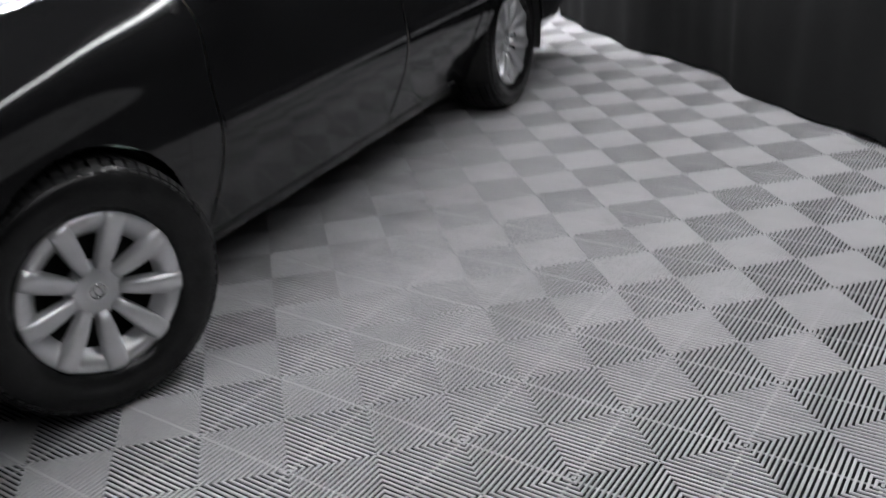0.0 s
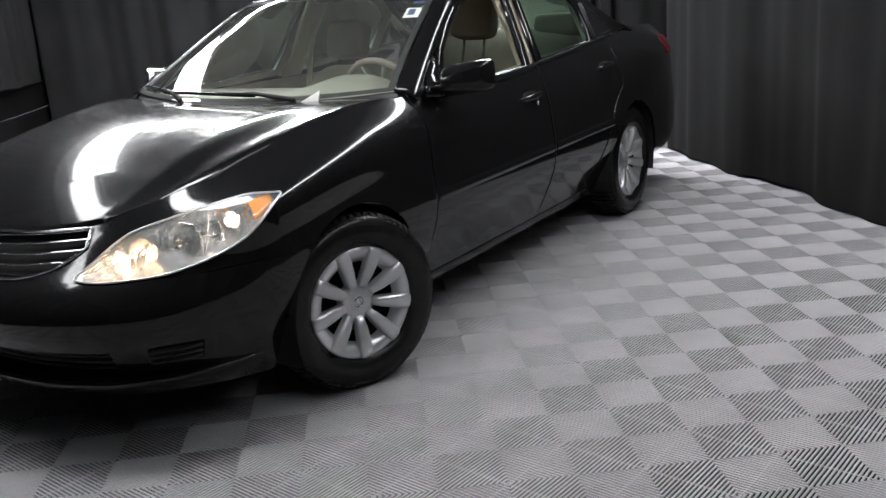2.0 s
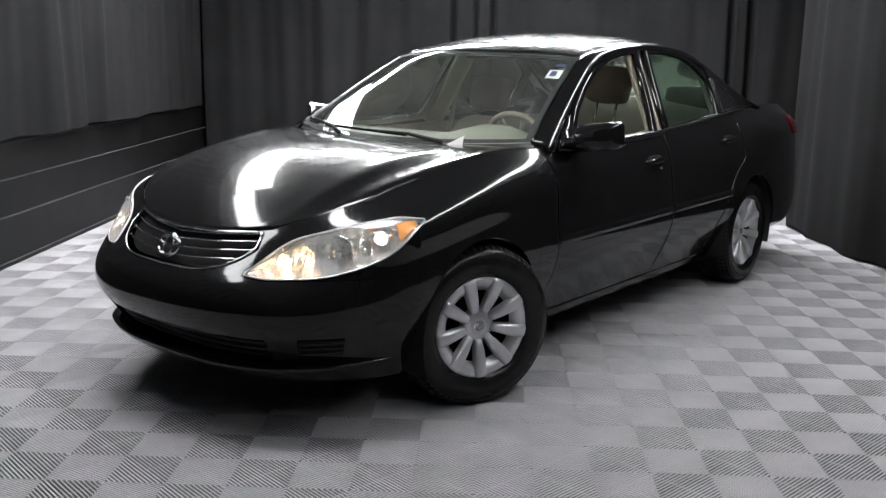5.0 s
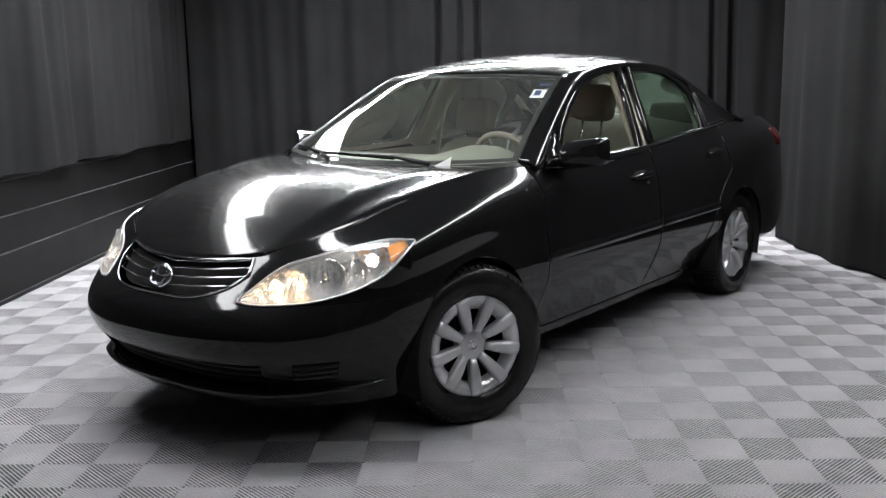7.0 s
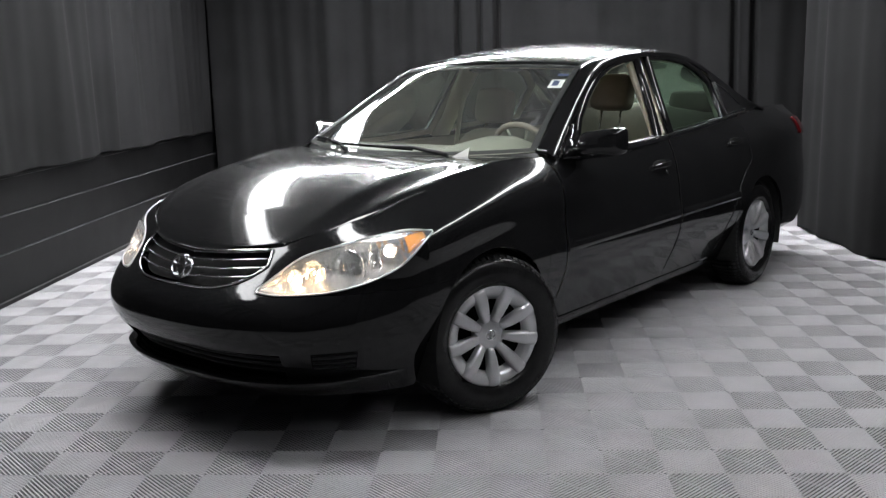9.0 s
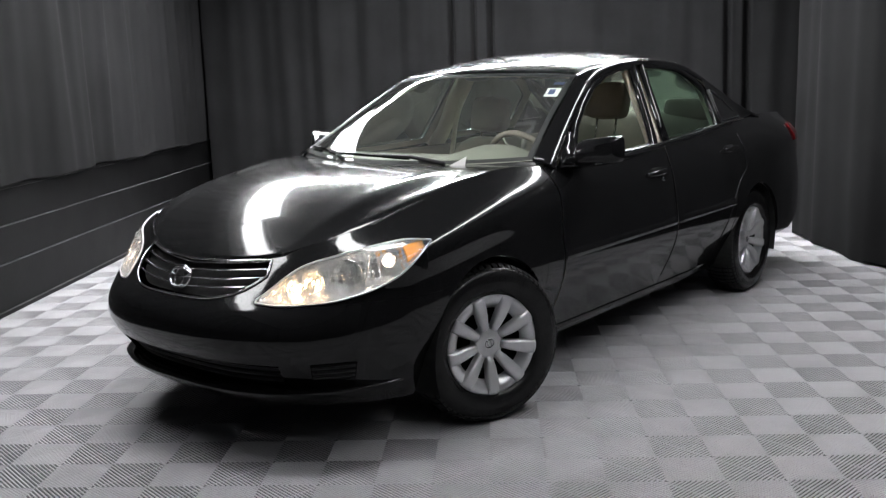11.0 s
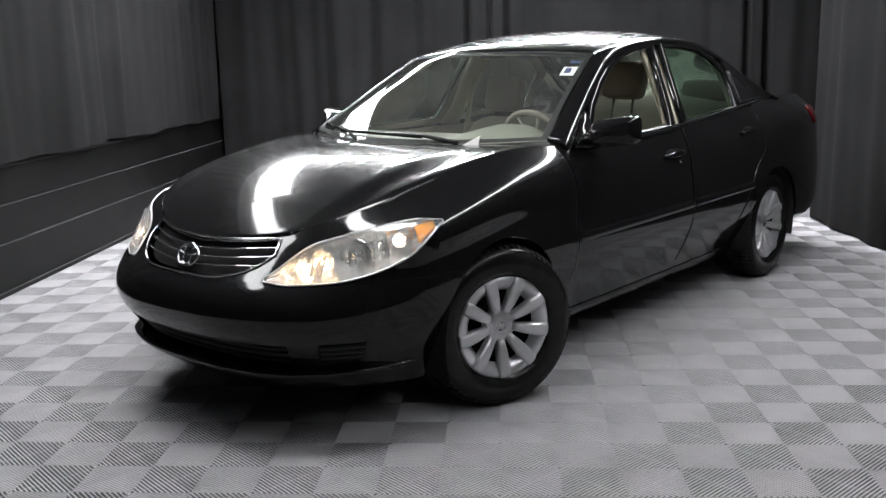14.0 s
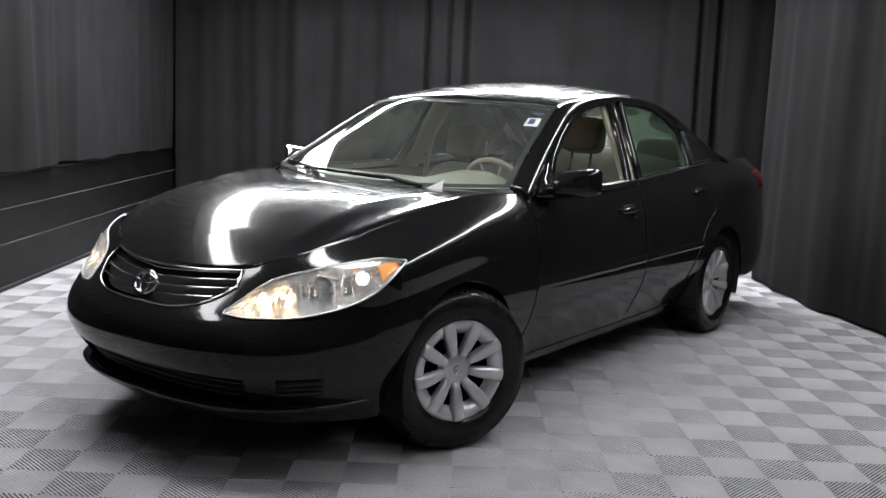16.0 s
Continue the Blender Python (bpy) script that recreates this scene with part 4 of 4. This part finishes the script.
sheet(bm, [[on_screen(u, v, -.004) for u in (.94, .978)] for v in (.845, .875)])
part("sticker_blue", bm, INK, screen, "dark blue strip sticker")

# ---- car: wheels ----
def tyre_mesh():
    bm = bmesh.new()
    prof = [(.200, -.075), (.212, -.088), (.235, -.100), (.268, -.103), (.295, -.096), (.310, -.084), (.3185, -.068), (.3215, -.03), (.322, 0), (.3215, .03), (.3185, .068), (.310, .084), (.295, .096), (.268, .103), (.235, .100), (.212, .088), (.200, .075)]
    rings = lathe(bm, prof, 72)
    return bm


def tread_mesh():
    """Shoulder and centre tread blocks, standing a little off the carcass."""
    bm = bmesh.new()
    n = 66
    for k in range(n):
        a = 2 * math.pi * k / n
        for x0, x1, r0, r1, sh in ((.062, .092, .3185, .300, 0), (.028, .056, .322, .3205, .4), (-.024, .022, .3225, .3225, .1), (-.056, -.028, .3205, .322, .4), (-.092, -.062, .300, .3185, 0)):
            a0, a1 = a + sh * .03, a + 2 * math.pi / n * .68 + sh * .03
            lo = [bm.verts.new((x, (r + h) * math.sin(t), (r + h) * math.cos(t))) for h in (-.004, .0045) for x, r, t in ((x0, r0, a0), (x1, r1, a0), (x1, r1, a1), (x0, r0, a1))]
            for f in ((4, 5, 6, 7), (0, 4, 7, 3), (1, 2, 6, 5), (0, 1, 5, 4), (3, 7, 6, 2)):
                bm.faces.new([lo[i] for i in f])
    return bm


PROUD = Matrix.Translation((.020, 0, 0)) @ Matrix.Diagonal((1, .872, .872, 1))


def cover_mesh():
    """Nine-spoke wheel cover: domed hub, spokes with ridged edges, outer ring."""
    bm = bmesh.new()
    lathe(bm, [(.0005, .034), (.020, .035), (.024, .0395), (.031, .0405), (.036, .0365), (.050, .035), (.066, .032), (.080, .027), (.087, .012)], 36)
    lathe(bm, [(.168, .030), (.184, .050), (.198, .0600), (.213, .0650), (.228, .0655), (.2355, .060), (.2365, .045)], 72)
    bmesh.ops.transform(bm, matrix=PROUD, verts=bm.verts)
    return bm


def spoke_mesh(k):
    """One spoke: a ridged tapering bar that rises to the outer ring."""
    bm = bmesh.new()
    m = PROUD @ Matrix.Rotation(2 * math.pi * k / 9, 4, "X")
    rows = []
    for r, w, x in ((.062, .0130, .030), (.067, .0165, .040), (.075, .0188, .0475), (.090, .0202, .0525), (.110, .0236, .0585), (.135, .0262, .0645), (.160, .0282, .0695), (.185, .0298, .0735), (.208, .0308, .0745), (.222, .0312, .0728), (.2320, .0314, .0700), (.2345, .0314, .0670), (.2358, .0310, .0560)):
        section = ((-.028, -1.08), (-.014, -1.03), (-.0055, -.95), (-.0006, -.82), (.0022, -.55), (.0034, -.25), (.0036, 0))
        half = [m @ Vector((x + o, w * f, math.sqrt(r * r - w * w * f * f))) for o, f in section]
        rows.append(half + [m @ Vector((x + o, -w * f, math.sqrt(r * r - w * w * f * f))) for o, f in section[-2::-1]])
    sheet(bm, rows)
    return bm


def lettering_mesh():
    """Raised blocks on the sidewall where unreadable lettering runs."""
    bm = bmesh.new()
    for a0 in (12, 190):
        for k in range(7):
            t0, t1 = radians(a0 + k * 6.2), radians(a0 + k * 6.2 + 4.2)
            vs = [bm.verts.new((x, r * math.sin(t), r * math.cos(t))) for r, t, x in ((.262, t0, .1035), (.283, t0, .1005), (.283, t1, .1005), (.262, t1, .1035))]
            ws = [bm.verts.new(v.co + Vector((.0018, 0, 0))) for v in vs]
            bm.faces.new(ws)
            for i in range(4):
                bm.faces.new((vs[i], vs[(i + 1) % 4], ws[(i + 1) % 4], ws[i]))
    return bm


first = None
for sg in (1, -1):
    for ya in AXLES:
        turn = Matrix.Translation((sg * (.772 if ya < 0 else .750), ya, .322)) @ (Matrix.Identity(4) if sg > 0 else Matrix.Rotation(math.pi, 4, "Z")) @ Matrix.Rotation(radians(19 if ya < 0 else 16), 4, "X")
        if ya < 0:
            turn = Matrix.Translation((sg * .772, ya + .036, -.003)) @ Matrix.Rotation(radians(-22), 4, "Z") @ Matrix.Translation((-sg * .772, -ya, 0)) @ turn
        if first is None:
            bm = bmesh.new()
            lathe(bm, [(.0005, .012), (.11, .012), (.115, .0), (.17, -.005), (.185, .03), (.196, .055), (.203, .050), (.203, -.07), (.05, -.07)], 40)
            wheel = part("wheel", bm, VOID, car)
            wheel.matrix_local = turn
            part("tyre", tyre_mesh(), RUBBER, wheel)
            part("tread", tread_mesh(), TREAD, wheel, smooth=False)["kind"] = "stuff"
            part("sidewall_lettering", lettering_mesh(), RUBBER, wheel, smooth=False)["kind"] = "stuff"
            part("wheel_cover", cover_mesh(), SILVER, wheel, "silver nine-spoke wheel cover")
            for k in range(9):
                part("spoke", spoke_mesh(k), SILVER, wheel)
            bm = bmesh.new()
            tube(bm, [(.0575, .020 * math.cos(a), .017 * math.sin(a)) for a in lin(0, 2 * math.pi, 25)], .0022, 6, ends=False, axis=Vector((1, 0, 0)))
            tube(bm, [(.0575, .008 * math.cos(a), .016 * math.sin(a)) for a in lin(0, 2 * math.pi, 17)], .0018, 6, ends=False, axis=Vector((1, 0, 0)))
            part("centre_badge", bm, CHROME, wheel)
            for k in range(5):
                a = 2 * math.pi * (k + .5) / 5
                bm = bmesh.new()
                lathe(bm, [(.0005, .024), (.007, .023), (.009, .018), (.009, .008)], 8, Matrix.Translation((0, .057 * math.sin(a), .057 * math.cos(a))))
                part("wheel_nut", bm, CHROME, wheel)
            first = wheel
        else:
            copy_thing(first, turn)

# ---- car: cabin ----
bm = bmesh.new()
box(bm, -.74, .74, -1.0, 1.75, .26, .34)
part("cabin_floor", bm, PLASTIC, car, smooth=False)
bm = bmesh.new()
rows = []
for u in lin(-1, 1, 40):
    x = .70 * u
    hump = .055 * math.exp(-((x - .36) / .17) ** 4)
    y0 = -1.02 + .16 * u * u
    rows.append([Vector((x, y0, .985)), Vector((x, y0 + .10, .997 + hump * .15)), Vector((x, -.72, 1.0 + hump * .7)), Vector((x, -.62, .995 + hump)), Vector((x, -.55, .975 + hump)), Vector((x, -.535, .93)), Vector((x, -.57, .80)), Vector((x, -.60, .60))])
sheet(bm, rows)
thick(part("dashboard", bm, DASH, car, "grey-green padded dashboard"), 0.01)
wc, wt = Vector((.36, -.42, .93)), Matrix.Rotation(radians(-64), 4, "X")
wm = Matrix.Translation(wc) @ wt
bm = bmesh.new()
tube(bm, [wm @ Vector((.185 * math.cos(a), .185 * math.sin(a), 0)) for a in lin(0, 2 * math.pi, 49)], .0145, 10, ends=False, axis=wm.to_3x3() @ Vector((0, 0, 1)))
wheel_ob = part("steering_wheel", bm, CLOTH, car, "taupe steering wheel")
bm = bmesh.new()
pillow(bm, .16, .13, .06, 3, 10, wm @ Matrix.Translation((0, -.02, -.03)))
part("hub_pad", bm, DASH, wheel_ob)
for a in (-.25, math.pi + .25, -1.2, -1.94):
    bm = bmesh.new()
    tube(bm, [wm @ Vector((.05 * math.cos(a), .05 * math.sin(a), -.02)), wm @ Vector((.18 * math.cos(a), .18 * math.sin(a), 0))], .013, 8, .6)
    part("spoke", bm, DASH, wheel_ob)


def front_seat(x, dy, dz, drop=0.0):
    bm = bmesh.new()
    pillow(bm, .52, .54, .20, 3.2, 14, pose(x, .02 + dy, .50 + dz, 8))
    seat = part("front_seat", bm, CLOTH, car, "taupe cloth front seat with headrest")
    bm = bmesh.new()
    m = pose(x, .33 + dy, .83 + dz - drop / 2, -17)
    pillow(bm, .50, .17, .66 - drop, 3.0, 16, m)
    back = part("backrest", bm, CLOTH, seat)
    for sx in (-.2, .2):
        bm = bmesh.new()
        pillow(bm, .11, .20, .50, 2.4, 10, m @ Matrix.Translation((sx, -.045, -.04)))
        part("bolster", bm, CLOTH, seat)
    m2 = pose(x, .462 + dy, 1.275 + dz, -14)
    bm = bmesh.new()
    pillow(bm, .245, .11, .20, 5.0, 16, m2)
    rest = part("headrest", bm, CLOTH, seat)
    for sx in (-.06, .06):
        bm = bmesh.new()
        tube(bm, [m2 @ Vector((sx, .01, -.25)), m2 @ Vector((sx, .01, -.08))], .006, 8)
        part("headrest_post", bm, CHROME, rest)


front_seat(.355, -.03, -.06, .17)
front_seat(-.36, -.17, -.13)
bm = bmesh.new()
pillow(bm, 1.32, .50, .20, 3.5, 16, pose(0, .98, .52, 6))
bench = part("rear_seat", bm, CLOTH, car, "taupe cloth rear bench")
bm = bmesh.new()
pillow(bm, 1.30, .18, .62, 3.2, 16, pose(0, 1.30, .82, -22))
part("backrest", bm, CLOTH, bench)
for x in (-.38, .38):
    bm = bmesh.new()
    pillow(bm, .30, .10, .15, 5, 14, pose(x, 1.40, 1.115, -15))
    part("headrest", bm, CLOTH, bench)
bm = bmesh.new()
box(bm, -.62, .62, 1.40, 1.80, 1.035, 1.05)
part("parcel_shelf", bm, CREAM, car, smooth=False)
for sg in (1, -1):
    bm = bmesh.new()
    rows = [[Vector((sg * .745, y, z)) for z in (.34, .6, .8, .96)] for y in (-.9, -.4, .2, .8, 1.4)]
    sheet(bm, rows)
    thick(part("door_card", bm, CLOTH, car, "taupe inner door panel"), 0.02, 0)
    bm = bmesh.new()
    rows = [[Vector((sg * (cabin_x(z) - .05), y + o, z)) for o in (-.07, -.02, .03, .08)] for y, z in ((.235, .97), (.26, 1.1), (.285, 1.22), (.31, 1.37))]
    sheet(bm, rows)
    thick(part("pillar_trim", bm, CREAM, car, "cream centre pillar trim"), 0.03, 0)
    bm = bmesh.new()
    rows = []
    for t in lin(.02, .30, 14):
        a, b = R_EDGE(t), D_EDGE(t)
        rows.append([Vector((sg * p.x, p.y + .02, p.z - .012)) for p in (a + Vector((-.035, .01, -.02)), a + (b - a) * .5 + Vector((-.03, .02, -.015)), b + Vector((-.03, .02, -.012)))])
    sheet(bm, rows)
    part("windscreen_pillar_trim", bm, CREAM, car)
    # seat belt strap by the centre pillar
    bm = bmesh.new()
    sheet(bm, [[Vector((sg * x, y, z)), Vector((sg * x, y + .045, z))] for x, y, z in ((.595, .30, 1.27), (.655, .30, 1.1), (.70, .28, .8), (.715, .25, .5))])
    thick(part("seat_belt", bm, CREAM, car, "beige seat belt strap"), 0.002)
bm = bmesh.new()
pillow(bm, .17, .03, .05, 3, 10, pose(0, -.30, 1.372, 12))
part("rear_view_mirror", bm, PLASTIC, car)

# ---- floor tiles ----
Q, A0, B0 = 0.2, -1.5535, -2.370
tile_bm = bmesh.new()


def quadrant(bm, x0, y0, turn, n=11):
    """Diagonal ribs over one square; turn picks which way they run."""
    p = Q / n
    prof = ((-.266, -.0030), (-.266, -.0012), (-.226, 0), (.226, 0), (.266, -.0012), (.266, -.0030), (-.266, -.0030))
    for i in range(-n + 1, n):
        c = i * p
        lines = []
        for o, z in prof:
            cc = c + o * p
            line = [(max(0.0, -cc), max(0.0, cc)), (min(Q, Q - cc), min(Q, Q + cc))]
            if turn:
                line = [(Q - x, y) for x, y in line]
            lines.append([bm.verts.new((x0 + x, y0 + y, z)) for x, y in line])
        for l0, l1 in zip(lines, lines[1:]):
            f = bm.faces.new((l0[0], l0[1], l1[1], l1[0]))
            f.smooth = abs(l0[0].co.z) < .01 and abs(l1[0].co.z) < .01
    # corner ends of the outermost ribs
    e = .266 * p
    for tri in (((0, Q), (0, Q - e), (e, Q)), ((Q, 0), (Q, e), (Q - e, 0))):
        bm.faces.new([bm.verts.new((x0 + (Q - x if turn else x), y0 + y, 0)) for x, y in tri])
    # cross strut under the ribs
    d = .005
    quad = [(0, Q - d), (d, Q), (Q, d), (Q - d, 0)]
    if turn:
        quad = [(Q - x, y) for x, y in quad]
    bm.faces.new([bm.verts.new((x0 + x, y0 + y, -.0075)) for x, y in quad])


for i in (0, 1):
    for j in (0, 1):
        quadrant(tile_bm, i * Q, j * Q, (i + j) % 2 == 1)
bmesh.ops.recalc_face_normals(tile_bm, faces=tile_bm.faces)
tile_me = bpy.data.meshes.new("floor_tile")
tile_bm.to_mesh(tile_me)
tile_bm.free()
tile_me.materials.append(RIB)
floor = thing("floor", "grey ribbed interlocking plastic floor tiles over a dark slab", "floor", kind="structure")
floor.matrix_basis = ROOM
cells = []
for i in range(-4, 12):
    for j in range(-12, 19):
        a, b = A0 + 2 * Q * i, B0 + 2 * Q * j
        if a + 2 * Q > WALL_A + 0.02 + 0.05 and a < RIGHT_A - .3:
            cells.append((a, b))
near = sorted(cells, key=lambda c: (c[0] + 0.1) ** 2 + (c[1] + 1.4) ** 2)
rest_v, rest_f = [], []
base_v = [tuple(v.co) for v in tile_me.vertices]
base_f = [tuple(p.vertices) for p in tile_me.polygons]
for k, (a, b) in enumerate(near):
    if k < 300:
        ob = new("floor_tile", tile_me)
        ob.parent = floor
        ob.location = (a, b, 0)
    else:
        o = len(rest_v)
        rest_v += [(x + a, y + b, z) for x, y, z in base_v]
        rest_f += [tuple(i + o for i in f) for f in base_f]
me = bpy.data.meshes.new("floor_tiles_far")
me.from_pydata(rest_v, [], rest_f)
me.materials.append(RIB)
far = new("floor_tiles_far", me)
far.parent = floor
far["kind"] = "stuff"
